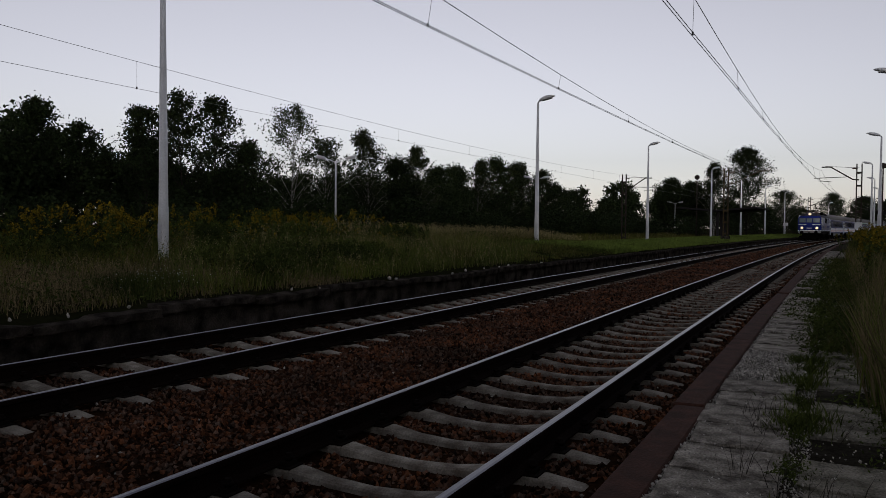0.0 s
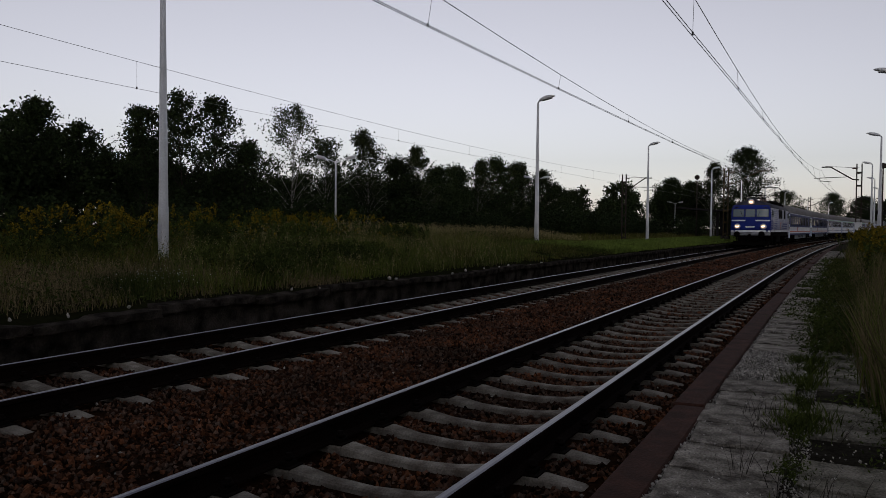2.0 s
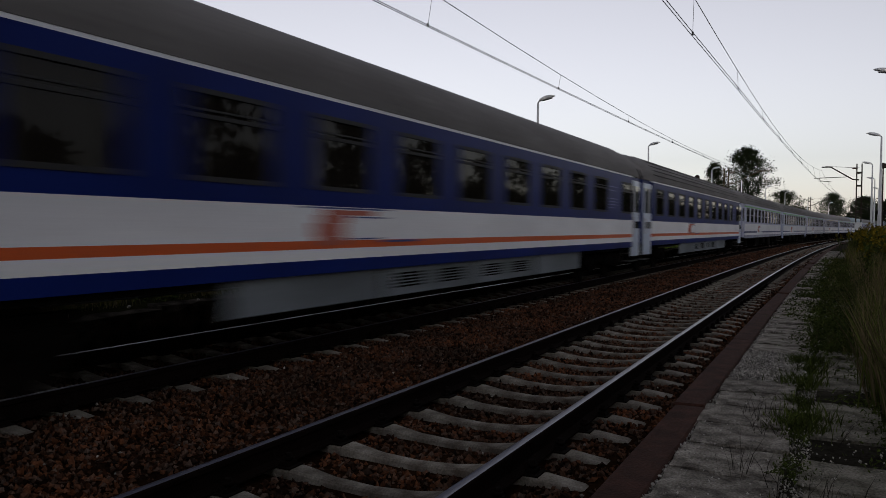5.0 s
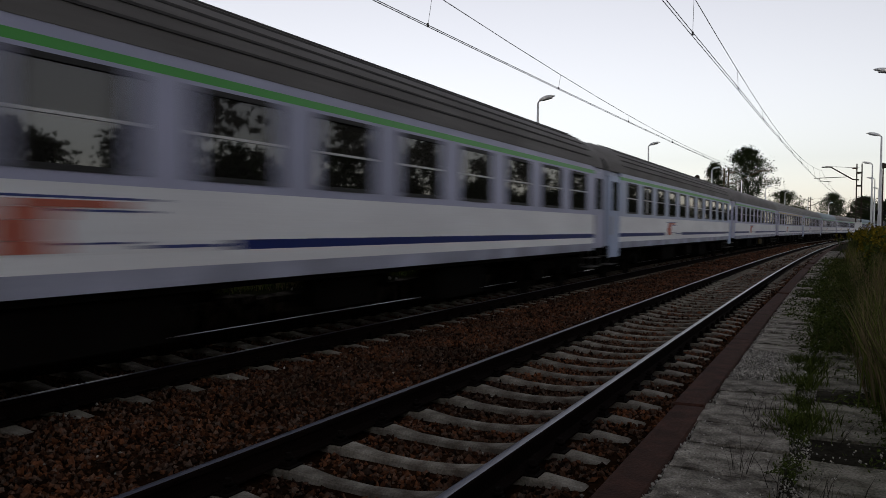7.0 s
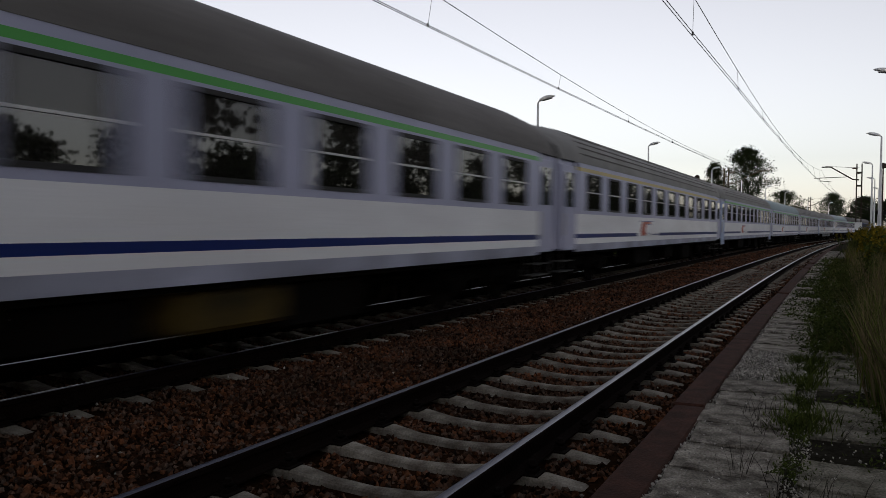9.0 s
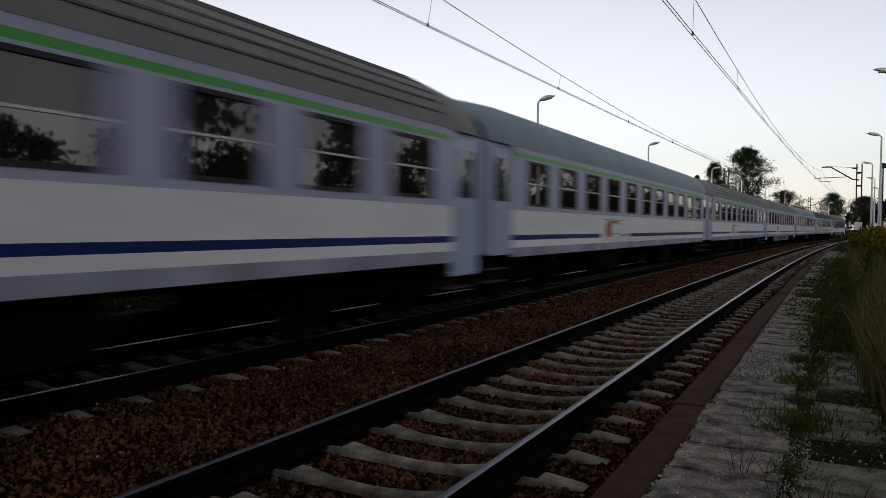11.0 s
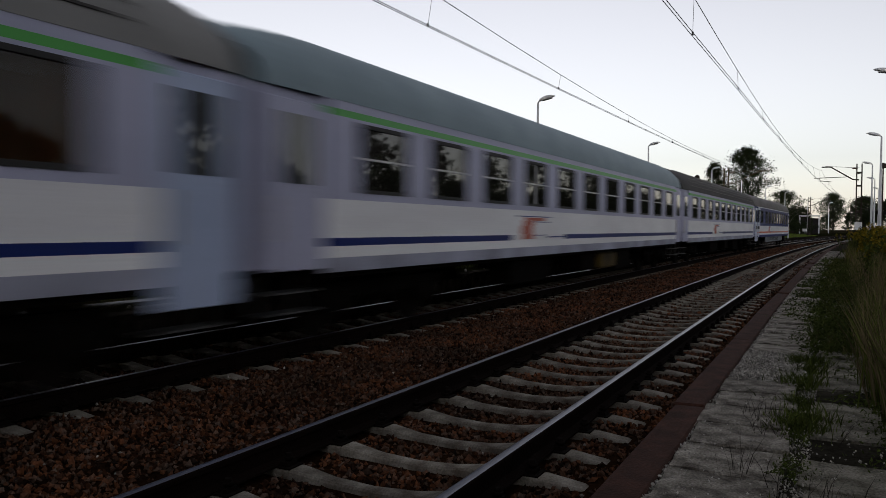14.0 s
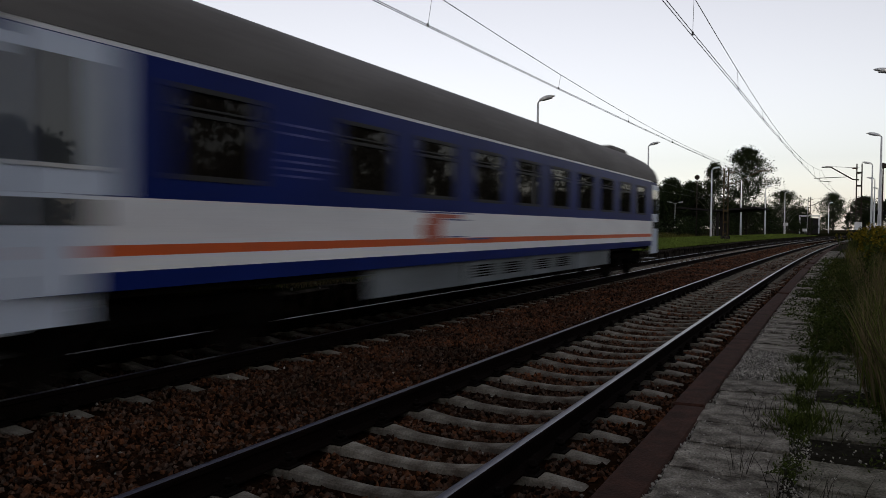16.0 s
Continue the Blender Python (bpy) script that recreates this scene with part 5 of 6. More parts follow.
def tree_parts(seed, height, spread, bare, limbs, leaves, size, clump, shape=1.0, trunk_r=None):
    """Trunk with limbs and twigs, and the crown's leaves gathered in clumps along them."""
    r = random.Random(seed)
    rn = np.random.default_rng(seed)
    bm = bmesh.new()
    tr = trunk_r or height * 0.011
    bend_x, bend_y = r.uniform(-0.05, 0.05) * height, r.uniform(-0.05, 0.05) * height
    axis = lambda f: Vector((bend_x * f * f + 0.1 * math.sin(5 * f + seed), bend_y * f * f + 0.1 * math.cos(4 * f + seed), height * f))
    tube(bm, [axis(i / 8) - Vector((0, 0, 0.3 if i == 0 else 0)) for i in range(9)], [tr * (1 - 0.9 * i / 8) * (1.25 if i == 0 else 1) for i in range(9)], 7)
    centres, weights = [], []
    for i in range(limbs):
        f = bare + (0.97 - bare) * (i + r.random()) / limbs
        u = (f - bare) / (1 - bare)
        reach = spread * (math.sin(math.pi * min(1, u ** 0.62 * 0.84 + 0.16)) ** shape) * r.uniform(0.5, 1.15)
        a = i * 2.4 + r.uniform(-0.6, 0.6)
        d = Vector((math.cos(a), math.sin(a), 0))
        p0 = axis(f)
        rise = max(0.15 * reach, min(r.uniform(0.7, 1.7) * reach, height * (1 - 0.3 * (reach / spread) ** 2) - p0.z))
        pts = [p0, p0 + d * reach * 0.4 + Vector((0, 0, rise * 0.55)), p0 + d * reach * 0.75 + Vector((0, 0, rise * 0.85)), p0 + d * reach + Vector((0, 0, rise))]
        lr = max(0.012, tr * 0.42 * (1 - f * 0.7))
        tube(bm, pts, [lr, lr * 0.7, lr * 0.45, lr * 0.2], 4, caps=False)
        for k in range(6):
            t = 0.25 + 0.75 * (k + r.random()) / 6
            q = pts[1].lerp(pts[3], (t - 0.25) / 0.75)
            e = q + Vector((r.uniform(-1, 1), r.uniform(-1, 1), r.uniform(-0.3, 0.9))) * reach * 0.4
            tube(bm, [q, e], [lr * 0.35, 0.006], 3, caps=False)
            for c in (q.lerp(e, 0.5), e):
                centres.append(c)
                weights.append(r.uniform(0.4, 1.6))
        for c, wt in ((pts[3], 1.0), (pts[2], 1.2), (pts[1], 1.2), (p0 + Vector((0, 0, 0.15)), 0.7)):
            centres.append(c)
            weights.append(wt)
    centres.append(axis(0.99))
    weights.append(1.0)
    c = np.array([tuple(v) for v in centres])
    w = np.array(weights) / sum(weights)
    pick = rn.choice(len(c), leaves, p=w)
    off = rn.normal(0, 1, (leaves, 3))
    off /= np.linalg.norm(off, axis=1, keepdims=True) / rn.random((leaves, 1)) ** 0.5
    off *= 1.75 * clump * (spread / 1.8) ** 0.45 * rn.uniform(0.35, 1.15, (len(c), 1))[pick] * np.array([0.95, 0.95, 1.0])
    f, v = leaf_quads(c[pick] + off, size, rn, 0.7)
    return bm, (v, f)


def plant_tree(name, label, category, group, seed, m, bark, leaf, **kw):
    tr = thing(name, label, category, group, m=m)
    bm, (v, f) = tree_parts(seed, **kw)
    part("trunk", bm, bark, tr)
    part("crown", raw_mesh("crown", v, f, [leaf]), None, tr)
    return tr


ASPEN = "aspen with a sparse dark crown against the dusk sky"
BIRCH_L = "birch with a pale trunk and drooping dark crown"
DENSE = "dense dark broadleaf tree at the wood's edge"
FRONT_TREES = [
    # offset, chainage, height, spread, kind
    (-38.1, 28.4, 8.1, 1.75, "dense"), (-39.5, 25.0, 7.0, 1.9, "dense"), (-37.3, 31.0, 7.0, 1.5, "aspen"), (-33.2, 32.0, 7.9, 1.5, "aspen"), (-32.9, 34.4, 9.1, 1.6, "aspen"),
    (-31.6, 36.1, 8.9, 1.7, "aspen"), (-31.5, 38.4, 6.4, 1.7, "aspen"), (-30.7, 42.2, 9.2, 2.1, "sparse"), (-30.0, 44.7, 7.1, 1.9, "sparse"),
    (-30.1, 50.2, 8.5, 1.7, "birch"), (-31.2, 56.4, 6.7, 1.7, "dense"), (-30.7, 58.8, 8.0, 1.7, "birch"), (-31.5, 63.2, 6.4, 1.8, "dense"), (-31.9, 67.2, 6.9, 1.9, "dense"), (-31.5, 71.9, 7.9, 2.0, "birch"),
    (-31.4, 76.4, 8.4, 2.1, "dense"), (-31.2, 79.6, 8.1, 1.9, "birch"), (-31.4, 83.1, 8.4, 1.9, "dense"), (-31.7, 89.7, 7.9, 2.1, "dense"), (-33.0, 97.0, 6.6, 2.1, "dense"), (-33.7, 104.5, 6.1, 2.3, "dense"),
    (-34.1, 121.3, 5.5, 2.6, "birch"), (-26.8, 131.3, 9.0, 3.2, "dense"), (-24.8, 138.2, 8.8, 3.0, "dense"), (-19.5, 129.8, 11.6, 2.6, "birch"), (-15.5, 135.7, 14.2, 3.9, "dense"),
    (-20.3, 205.4, 10.3, 4.0, "birch"), (-16.9, 255.8, 11.5, 4.0, "dense"), (-6.1, 231.0, 9.5, 3.6, "dense"), (-1.1, 240.0, 9.2, 3.2, "dense"),
]
KINDS = {
    "dense": (DENSE, M_BARK, M_LEAF, dict(bare=0.04, limbs=40, leaves=9500, size=0.18, clump=0.42, shape=0.6)),
    "aspen": (ASPEN, M_BARK, M_LEAF, dict(bare=0.08, limbs=36, leaves=8200, size=0.155, clump=0.30, shape=0.6)),
    "sparse": (ASPEN, M_BIRCH, M_LEAF2, dict(bare=0.12, limbs=30, leaves=5400, size=0.14, clump=0.27, shape=0.65)),
    "birch": (BIRCH_L, M_BIRCH, M_LEAF2, dict(bare=0.08, limbs=38, leaves=8500, size=0.155, clump=0.34, shape=0.9)),
}
for i, (lat, s, h, spread, kind) in enumerate(FRONT_TREES):
    label, bark, leaf, kw = KINDS[kind]
    kw = dict(kw)
    spread *= 1.3 if kind in ("aspen", "sparse") else 1.12
    if spread > 2.75:
        kw["size"] *= 1.2
        kw["leaves"], kw["limbs"] = int(kw["leaves"] * 1.9), 60
    b = at(lat, s, 0.2)
    plant_tree("tree", label, "tree", "trees at the wood's edge", 40 + i, pose(*b), bark, leaf, height=h, spread=spread, **kw)

# the wood behind, out of copies of the same trees
rt = random.Random(5)
dense = []
for i, (lat, s) in enumerate(((-37.5, 18.0), (-41, 21.0), (-45, 24.0), (-42, 30.0), (-46, 36.0), (-44, 42.0))):
    b = at(lat, s, 0.2)
    dense.append(plant_tree("tree", DENSE, "tree", "trees within the wood", 90 + i, pose(*b), M_BARK, M_LEAF, height=7.6, spread=2.3, bare=0.03, limbs=13, leaves=1600, size=0.39, clump=0.55, shape=0.6))


def copy_tree(src, lat, s, k, z=0.2):
    b = at(lat, s, z)
    t = copy_thing(src, pose(b.x, b.y, b.z, 0, 0, rt.uniform(0, 360)))
    t.scale = (k * rt.uniform(1.0, 1.25), k * rt.uniform(1.0, 1.25), k)
    return t


for row, lat0, k0 in ((0, -36.0, 0.64), (1, -40.5, 0.72), (2, -46, 0.78)):
    s = 16.0 + row
    while s < 128:
        copy_tree(rt.choice(dense), lat0 + rt.uniform(-1.5, 1.5), s, k0 * rt.uniform(0.85, 1.1) * (1 if s < 95 else 0.8))
        s += rt.uniform(2.2, 3.4)
for lat, s, k in ((-22, 152, 0.75), (-24, 168, 0.8), (-20, 180, 0.7), (-26, 195, 0.8), (-21, 222, 0.8), (-24, 240, 0.85), (-17, 238, 0.6), (-14, 262, 0.8), (-11, 275, 0.9), (-21, 275, 0.9),
                  (-8, 262, 0.8), (-4, 285, 0.95), (2, 262, 0.8), (6, 300, 1.0), (-28, 150, 0.8), (-30, 140, 0.7), (-30, 160, 0.8), (11, 210, 0.8), (12.5, 180, 0.75), (13, 235, 0.9), (10, 255, 0.9), (-18, 300, 1.0), (-27, 260, 1.0), (-12, 310, 1.1)):
    copy_tree(rt.choice(dense), lat, s, k)
for i in range(44):
    copy_tree(rt.choice(dense), -32 - rt.uniform(0, 9) + (i % 2) * 4, 118 + i * 4.2, rt.uniform(0.85, 1.1))
# trees on the platform's own side
for i in range(44):
    copy_tree(rt.choice(dense), rt.uniform(14.5, 17), 5 + i * 2.7 + rt.uniform(-0.8, 0.8), rt.uniform(0.5, 0.62))
for i in range(9):
    copy_tree(rt.choice(dense), rt.uniform(17.5, 20), 13 + i * 13.0 + rt.uniform(-2.5, 2.5), rt.uniform(0.85, 1.1)).scale.z *= 1.1
# out-of-view row, added so that far coach windows mirror dark instead of sky
for i in range(34):
    copy_tree(rt.choice(dense), rt.uniform(22, 30), 128 + i * 8.5, rt.uniform(0.9, 1.2)).scale.x *= 1.5
# unseen rows beside and behind the camera, added to hold back sky light
for i in range(16):
    copy_tree(rt.choice(dense), rt.uniform(11, 14), 3 - i * 2.6 + rt.uniform(-0.8, 0.8), rt.uniform(0.78, 0.98))
# this belt across the line is added too, to block the glow behind
for i in range(12):
    copy_tree(rt.choice(dense), -18 + i * 2.5 + rt.uniform(-0.8, 0.8), -rt.uniform(24, 28), rt.uniform(1.1, 1.4)) if abs(-18 + i * 2.5 + 2.1) > 5.5 else None


# shrubs under the trees
def shrub(seed, m, h):
    sh = thing("shrub", "dark green bushy shrub below the trees", "shrub", "shrubs along the wood", m=m)
    r = np.random.default_rng(seed)
    bm = bmesh.new()
    for i in range(7):
        a = i * 0.9 + seed
        tube(bm, [(0, 0, -0.2), (math.cos(a) * h * 0.18, math.sin(a) * h * 0.18, h * 0.4), (math.cos(a) * h * 0.36, math.sin(a) * h * 0.36, h * 0.8)], [0.03, 0.02, 0.006], 5)
    part("stems", bm, M_BARK, sh)
    n = 1300
    d = r.normal(0, 1, (n, 3))
    d /= np.linalg.norm(d, axis=1, keepdims=True)
    lump = 1 + 0.25 * np.sin(3 * d[:, 0] + seed) * np.cos(4 * d[:, 1] + 2 * seed) + 0.2 * np.sin(6 * d[:, 2] + seed)
    c = d * (r.random(n) ** 0.45 * lump)[:, None] * np.array([0.55, 0.55, 0.5]) * h + np.array([0, 0, 0.5 * h])
    c[:, 2] = np.maximum(c[:, 2], 0.03)
    f, v = leaf_quads(c, 0.19, r, 0.6)
    part("foliage", raw_mesh("foliage", v, f, [M_LEAF]), None, sh)
    return sh


first = [shrub(i, pose(*at(-29.5 + rt.uniform(-1, 1), 19 + i * 2.2, 0.2)), 2.6) for i in range(6)]
s = 33.0
while s < 126:
    b = at(-28.8 - rt.uniform(0, 2.6) + (1.5 if s > 84 else 0), s, 0.2)
    k = rt.uniform(0.85, 1.45)
    t = copy_thing(rt.choice(first), pose(b.x, b.y, b.z, 0, 0, rt.uniform(0, 360)))
    t.scale = (k * 1.15, k * 1.15, k)
    s += rt.uniform(1.2, 2.0)
for lat, s, k in ((-24, 92, 0.8), (-25, 96, 1.0), (-26, 103, 1.0), (-24, 110, 0.9), (-22, 118, 1.1), (-20, 122, 1.0), (-23, 128, 1.3), (-18, 132, 1.2), (-19, 142, 1.4), (-17, 150, 1.3), (-15, 160, 1.3), (-17, 175, 1.4), (-14, 190, 1.5),
                  (7.5, 140, 1.2), (8, 155, 1.4), (9, 170, 1.4), (8, 190, 1.5)):
    b = at(lat, s, 0.2)
    t = copy_thing(rt.choice(first), pose(b.x, b.y, b.z, 0, 0, rt.uniform(0, 360)))
    t.scale = (k * 1.3, k * 1.3, k)


# goldenrod
def goldenrod(name, lat, s, z, height, label, seed, bloom=1.0):
    """Leafy stems with nodding one-sided plumes."""
    r = np.random.default_rng(seed)
    v_all, f_all, m_all, count = [], [], [], 0

    def add(f, v, m):
        nonlocal count
        v_all.append(v), f_all.append(f + count), m_all.append(np.full(len(f), m))
        count += len(v)

    for la, ss, zz in zip(lat, s, z):
        p0 = np.array(at(la, ss, zz))
        h = height * r.uniform(0.7, 1.15)
        lean = r.normal(0, 0.12, 2) * h
        top = p0 + np.array([lean[0], lean[1], h])
        w = np.array([0.006, 0.004, 0])
        add(np.array([(0, 1, 2), (0, 2, 3)]), np.array([p0 - w, p0 + w, top + w * 0.5, top - w * 0.5]), 0)
        n = 40
        t = r.uniform(0.1, 0.97, n)
        c = p0 + (top - p0) * t[:, None] + r.normal(0, 0.06, (n, 3)) * np.array([1, 1, 0.4])
        f, q = leaf_quads(c, 0.15, r, 0.22)
        add(f, q, 0)
        blooming = r.random() < bloom
        for k in range(5 if blooming else 3):
            a = r.uniform(0, 2 * np.pi)
            reach = r.uniform(0.06, 0.2)
            u = np.linspace(0, 1, 9)
            base = top - np.array([0, 0, k * 0.055])
            arc = base + np.stack([np.cos(a) * reach * u, np.sin(a) * reach * u, 0.1 * np.sin(u * 2.4) - 0.02 * u], -1)
            c = np.repeat(arc, 2, 0) + r.normal(0, 0.012, (18, 3))
            f, q = leaf_quads(c, 0.048, r, 0.7)
            add(f, q, 1 if blooming else 0)
    return tagged(new(name, raw_mesh(name, np.concatenate(v_all), np.concatenate(f_all), [M_WEED, M_GOLD], np.concatenate(m_all))), label, "wildflowers", kind="stuff")


rg = np.random.default_rng(31)


def scatter(n, lat0, lat1, s0, s1, power=1.0):
    return rg.uniform(lat0, lat1, n), s0 + (s1 - s0) * rg.random(n) ** power


def clumped(n, lat0, lat1, s0, s1, clumps, spread):
    cl, cs = rg.uniform(lat0, lat1, clumps), rg.uniform(s0, s1, clumps)
    k = rg.integers(0, clumps, n)
    return cl[k] + rg.normal(0, spread, n), cs[k] + rg.normal(0, spread, n)


# island platform: weeds, dry grass, plume grass, mown grass further on
lat, s = clumped(36000, -13.6, -6.5, 2.5, 36, 1100, 0.14)
lat = np.clip(lat, -13.8, -6.22)
hh = np.interp(lat, [-13.8, -11.1, -10.6, -8.5, -6.25], [0.85, 0.7, 0.34, 0.28, 0.14])
wide = 2.58 - lat
in_patch = (s > 1.05 * wide) & (s < 2.2 * wide) & (lat < -6.5)
hh = np.where(in_patch, np.maximum(hh, np.interp(lat, [-9, -6.4], [0.62, 0.42])), hh)
hh = hh * (0.85 + 0.5 * np.sin(lat * 2.3 + 1.7 * np.sin(s * 0.9)) * np.sin(s * 1.3))
blades("tall_grass", lat, s, isl_z(lat) - 0.02, hh, 0.014, 0.5, [M_GRASS, M_DRY], "tall rank green grass on the island platform", "grass", 1, (rg.random(36000) < 0.12).astype(int))
lat, s = clumped(9000, -9.6, -6.4, 2.5, 13, 60, 0.35)
lat = np.clip(lat, -10, -6.25)
blades("dry_grass", lat, s, isl_z(lat) - 0.02, np.interp(lat, [-9.6, -7.2, -6.3], [0.3, 0.3, 0.15]), 0.007, 0.4, [M_DRY, M_DRY], "thin brownish dry grass on the island platform", "grass", 2, plume=(0.25, 0.022, 1))
lat, s = scatter(15000, -13.6, -10.9, 14, 44)
blades("plume_grass", lat, s, isl_z(lat) - 0.02, np.interp(s, [14, 20, 36, 44], [0.7, 1.0, 0.85, 0.4]), 0.009, 0.28, [M_GRASS, M_STRAW], "tall pale feathery plume grass on the island platform", "grass", 3, plume=(0.65, 0.046, 1))
lat, s = scatter(26000, -10.9, -6.4, 9.5, 29)
wide = 2.58 - lat
keep = (s > (1.05 + 0.3 * (rg.random(len(s)) - 0.5)) * wide) & (s < (2.2 + 0.9 * (rg.random(len(s)) - 0.4)) * wide)
lat, s = lat[keep], s[keep]
blades("plume_grass", lat, s, isl_z(lat) - 0.02, np.interp(lat, [-10.9, -8.5, -6.4], [0.75, 0.62, 0.42]), 0.008, 0.4, [M_FRESH, M_STRAW], "tall yellowish plume grass spreading to the platform edge", "grass", 17, (rg.random(len(lat)) < 0.08).astype(int), plume=(0.12, 0.026, 1))
lat, s = scatter(60000, -13.4, -6.3, 34, 150, 1.5)
blades("mown_grass", lat, s, isl_z(lat) - 0.02, np.interp(s, [34, 44, 150], [0.35, 0.15, 0.16]), 0.03, 0.6, [M_LAWNGRASS], "short bright green grass on the island platform", "grass", 4)
for lo, hi, s1, n, h, seed in ((-13.7, -12.4, 24, 260, 1.3, 51), (-12.4, -11.3, 21, 210, 1.15, 52), (-11.6, -11.1, 20, 60, 0.8, 53)):
    lat, s = clumped(n, lo, hi, 4, s1, 22, 0.36)
    lat = np.clip(lat, -13.8, -11.0)
    goldenrod("goldenrod", lat, s, isl_z(lat) - 0.03, h, "yellow goldenrod in flower among rank grass", seed, 0.7)
lat, s = clumped(26000, -10.8, -6.5, 3, 36, 260, 0.2)
lat = np.clip(lat, -13, -6.28)
f, v = leaf_quads(np.stack([*at_many(lat, s), isl_z(lat) + np.abs(rg.normal(0, 0.15, 26000)) * np.interp(lat, [-10.8, -6.3], [1.1, 0.6])], -1), 0.085, rg, 0.3)
tagged(new("leafy_weeds", raw_mesh("leafy_weeds", v, f, [M_WEED])), "low leafy green weeds on the island platform", "weeds", kind="stuff")
lat, s = clumped(26000, -13.6, -11.0, 3, 34, 200, 0.3)
lat = np.clip(lat, -13.8, -10.7)
f, v = leaf_quads(np.stack([*at_many(lat, s), isl_z(lat) + 0.72 * rg.random(26000) ** 0.8], -1), 0.11, rg, 0.25)
tagged(new("leafy_weeds", raw_mesh("leafy_weeds", v, f, [M_WEED])), "tall leafy green weeds among goldenrod", "weeds", kind="stuff")
# stout leafy stalks in dark groups, some still to flower
def clear_of_post(lat, s):
    """Leaves the foot of the lamp post in sight."""
    keep = (lat < -10.9) | (np.abs((2.58 - lat) / s - 1.052) > 0.07)
    return lat[keep], s[keep]


lat, s = clumped(330, -11.6, -9.6, 12, 24, 30, 0.35)
lat, s = clear_of_post(np.clip(lat, -13, -9.0), s)
goldenrod("leafy_stalks", lat, s, isl_z(lat) - 0.03, 0.85, "stout dark green leafy stalks, a few yellow", 54, 0.12)
lat, s = clumped(260, -9.2, -7.0, 10.5, 17, 34, 0.3)
lat, s = clear_of_post(np.clip(lat, -9.6, -6.5), s)
goldenrod("leafy_stalks", lat, s, isl_z(lat) - 0.03, 0.5, "low green leafy stalks by the platform edge", 55, 0.0)
# small white asters at the edge
lat, s = clumped(150, -7.3, -6.9, 8.2, 9.6, 7, 0.2)
f, v = leaf_quads(np.stack([*at_many(lat, s), isl_z(lat) + 0.15 + 0.2 * rg.random(150)], -1), 0.014, rg, 0.9)
tagged(new("white_asters", raw_mesh("white_asters", v, f, [M_WHITE])), "small white asters in the grass by the edge", "wildflowers", kind="stuff")
lat, s = clumped(1500, -7.4, -6.8, 8.1, 9.7, 7, 0.22)
blades("aster_stems", lat, s, isl_z(lat) - 0.02, 0.36, 0.008, 0.4, [M_WEED], "green stems of asters by the platform edge", "wildflowers", 6)

# beyond the island: rough grass to the wood
lat, s = scatter(26000, -29.5, -14.5, 14, 130, 1.2)
blades("rough_grass", lat, s, np.interp(lat, [-30, -22, -19, -14], [0.22, 0.08, -0.32, -0.36]), 0.7, 0.04, 0.4, [M_GRASS, M_DRY], "rough dark grass before the wood", "grass", 7, (rg.random(26000) < 0.15).astype(int))

# near platform: weeds in the joints, tall grass and goldenrod behind
lat, s = clumped(6000, 2.33, 2.52, 3.4, 24, 34, 0.075)
blades("joint_weeds", lat, s, np.full(6000, 0.2), 0.11, 0.009, 0.8, [M_WEED, M_FRESH], "small green weeds between the platform slabs", "weeds", 8, (rg.random(6000) < 0.3).astype(int))


def low_leaves(n, lat0, lat1, s0, s1, clumps, spread, height, size, label):
    """Leafy tufts that stand thickest at their middles."""
    cl, cs = rg.uniform(lat0, lat1, clumps), rg.uniform(s0, s1, clumps)
    k = rg.integers(0, clumps, n)
    dl, ds = rg.normal(0, spread, n), rg.normal(0, spread, n)
    tall = height * rg.uniform(0.5, 1.2, clumps)[k] * np.exp(-(dl ** 2 + ds ** 2) / (2 * spread ** 2))
    c = np.stack([*at_many(np.maximum(cl[k] + dl, 1.9), cs[k] + ds), 0.22 + tall * rg.random(n)], -1)
    f, v = leaf_quads(c, size, rg, 0.35)
    return tagged(new("leafy_weeds", raw_mesh("leafy_weeds", v, f, [M_WEED])), label, "weeds", kind="stuff")


low_leaves(2000, 2.36, 2.48, 3.5, 6.6, 9, 0.055, 0.13, 0.022, "leafy green weeds in the joint between slabs")
low_leaves(5200, 2.5, 3.1, 8.2, 10.2, 9, 0.17, 0.4, 0.04, "bushy dark green weeds over broken slabs")
low_leaves(9000, 2.45, 3.2, 10, 30, 60, 0.2, 0.34, 0.055, "green weeds hiding the slabs further on")
low_leaves(7500, 1.98, 2.45, 10.5, 36, 110, 0.11, 0.14, 0.05, "low weeds in the joints of distant slabs")
low_leaves(2500, 2.75, 3.2, 4.2, 8.2, 20, 0.1, 0.18, 0.03, "low weeds creeping over dark mossy slabs")
lat, s = clumped(16000, 2.6, 3.2, 8.0, 34, 70, 0.16)
lat = np.maximum(lat, 2.36)
blades("platform_weeds", lat, s, np.full(16000, 0.2), 0.2, 0.008, 0.9, [M_WEED, M_GRASS, M_DRY], "green weeds spreading over worn slabs", "weeds", 9, rg.choice(3, 16000, p=(0.55, 0.3, 0.15)))
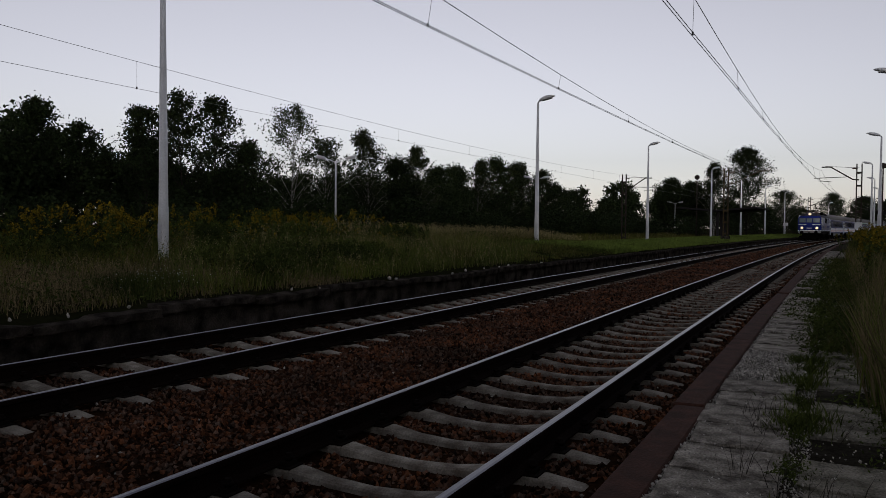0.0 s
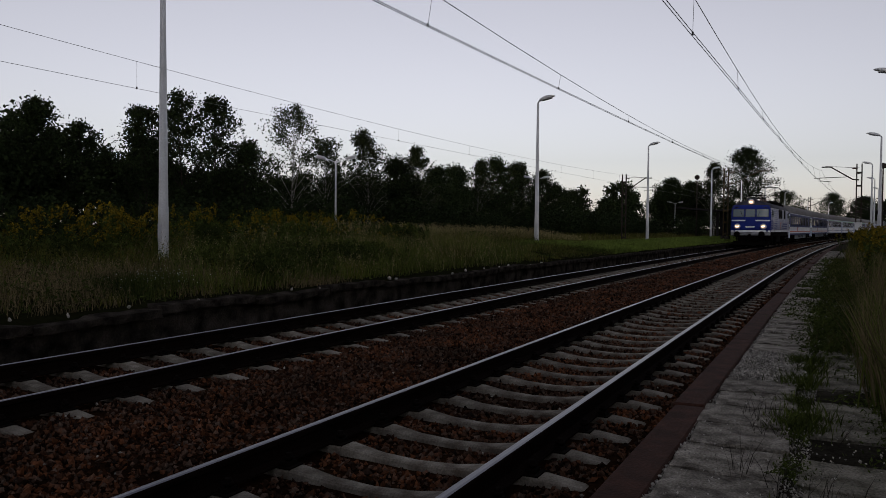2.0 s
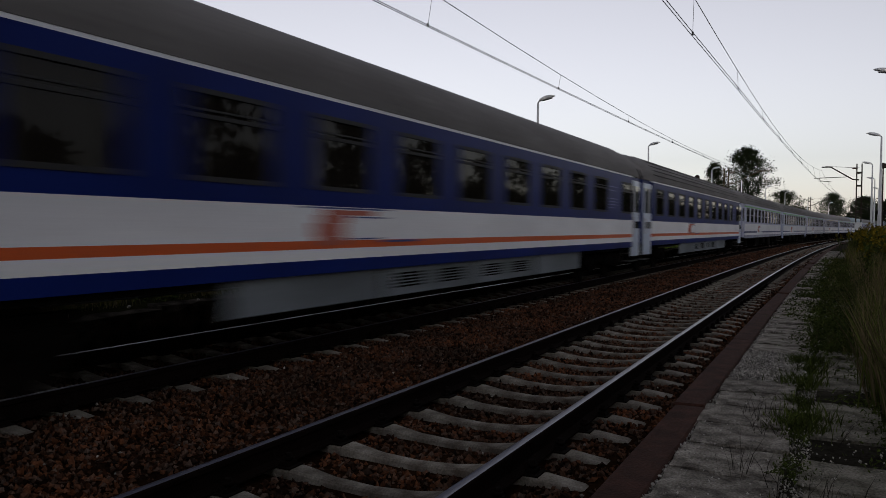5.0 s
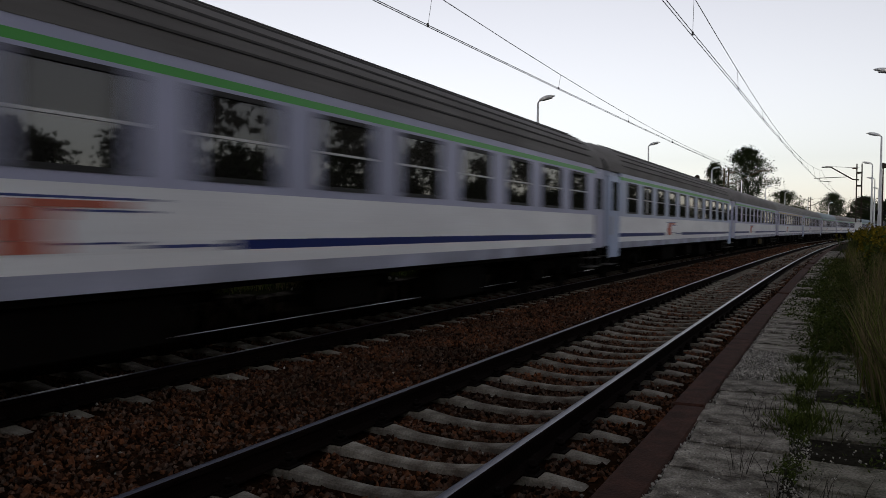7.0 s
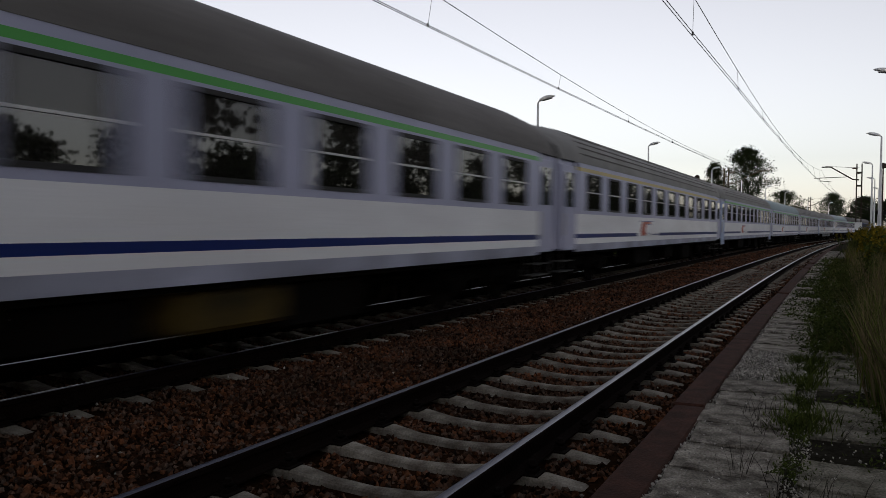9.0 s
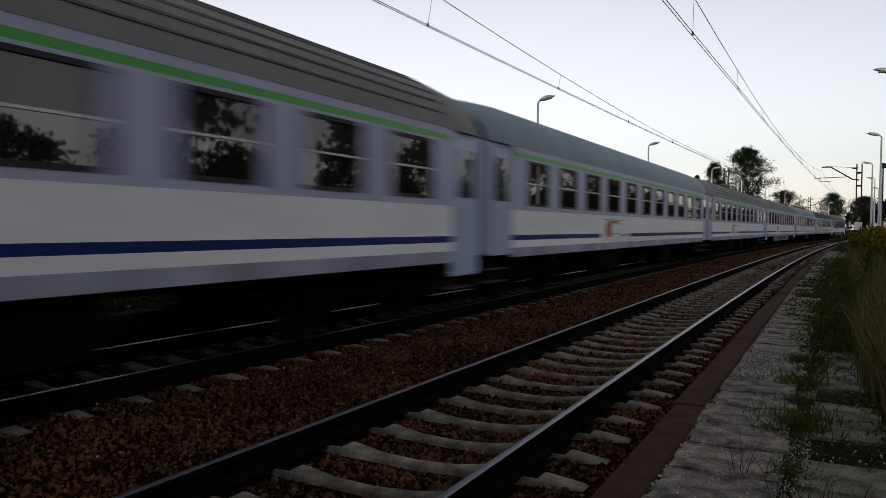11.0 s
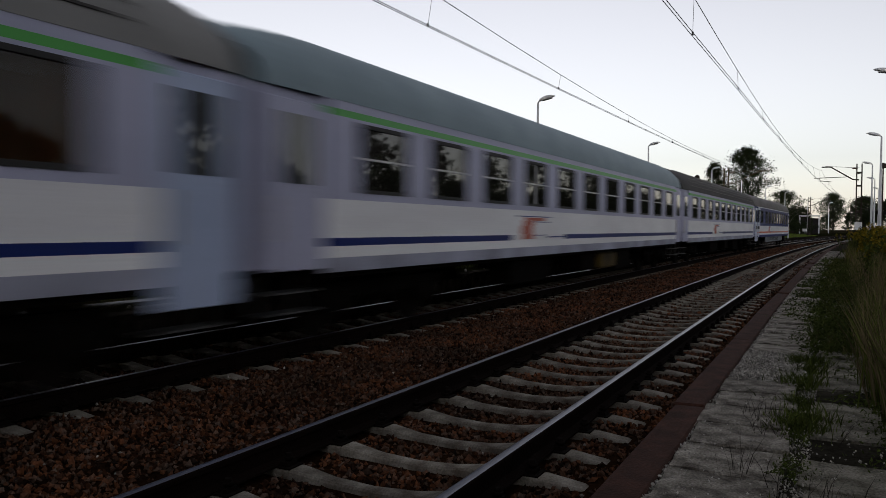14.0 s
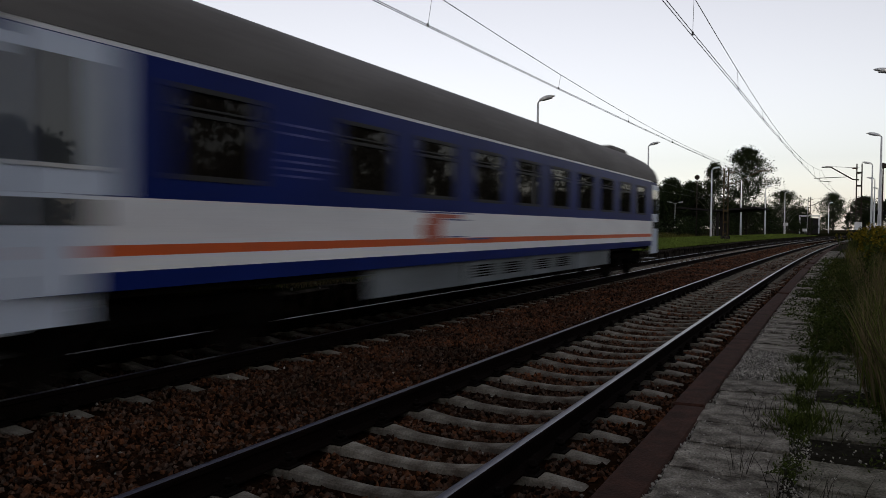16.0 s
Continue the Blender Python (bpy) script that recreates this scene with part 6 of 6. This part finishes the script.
lat, s = clumped(1800, 1.9, 2.4, 3.6, 30, 40, 0.05)
blades("slab_weeds", lat, s, np.full(1800, 0.2), 0.07, 0.008, 0.8, [M_WEED], "tiny weeds in cracks of the platform", "weeds", 10)
# dead branching stalks, thin and dark
lat, s = clumped(90, 2.1, 2.75, 3.5, 5.4, 6, 0.07)
blades("dead_stalks", lat, s, np.full(90, 0.21), 0.2, 0.004, 0.9, [M_BARK], "thin dark dead stalks on the platform slabs", "weeds", 18)
lat, s = clumped(10500, 3.0, 5.2, 4.2, 28, 420, 0.09)
lat = np.maximum(lat, 2.92)
blades("tall_grass", lat, s, np.full(10500, 0.19), np.interp(lat, [2.9, 3.2, 5.2], [0.42, 0.78, 0.9]), 0.011, 0.34, [M_GRASS, M_DRY, M_FRESH], "tall green and straw-coloured grass beside the platform slabs", "grass", 13, rg.choice(3, 10500, p=(0.22, 0.55, 0.23)), plume=(0.08, 0.016, 1))
lat, s = clumped(1500, 2.86, 3.12, 4.5, 9.5, 34, 0.05)
blades("tall_grass", lat, s, np.full(1500, 0.19), 0.75, 0.009, 0.42, [M_DRY, M_FRESH], "long straw-coloured grass leaning over the platform", "grass", 16, (rg.random(1500) < 0.45).astype(int))
lat, s = clumped(520, 3.05, 5.8, 17, 52, 60, 0.3)
goldenrod("goldenrod", lat, s, np.full(520, 0.18), 1.15, "yellow goldenrod in flower beside the platform", 14, 0.85)
lat, s = scatter(12000, 2.8, 7.0, 28, 90, 1.2)
blades("rough_grass", lat, s, np.full(12000, 0.18), 0.6, 0.02, 0.4, [M_GRASS, M_DRY], "rough grass along the overgrown platform", "grass", 15, (rg.random(12000) < 0.3).astype(int))


def motions():
    for v, back in TRAIN:
        rows = []
        for i in range(33):
            t = i * 0.5
            s = FRONT + back - SPEED * t
            rows.append((t, on_line(FAR, s)))
        walk(v, rows)
    for w, y, r in LOCO_WHEELSETS:
        walk(w, [(i / FPS, pose(0, y, r, math.degrees(SPEED * i / FPS / r))) for i in range(481)])


motions()
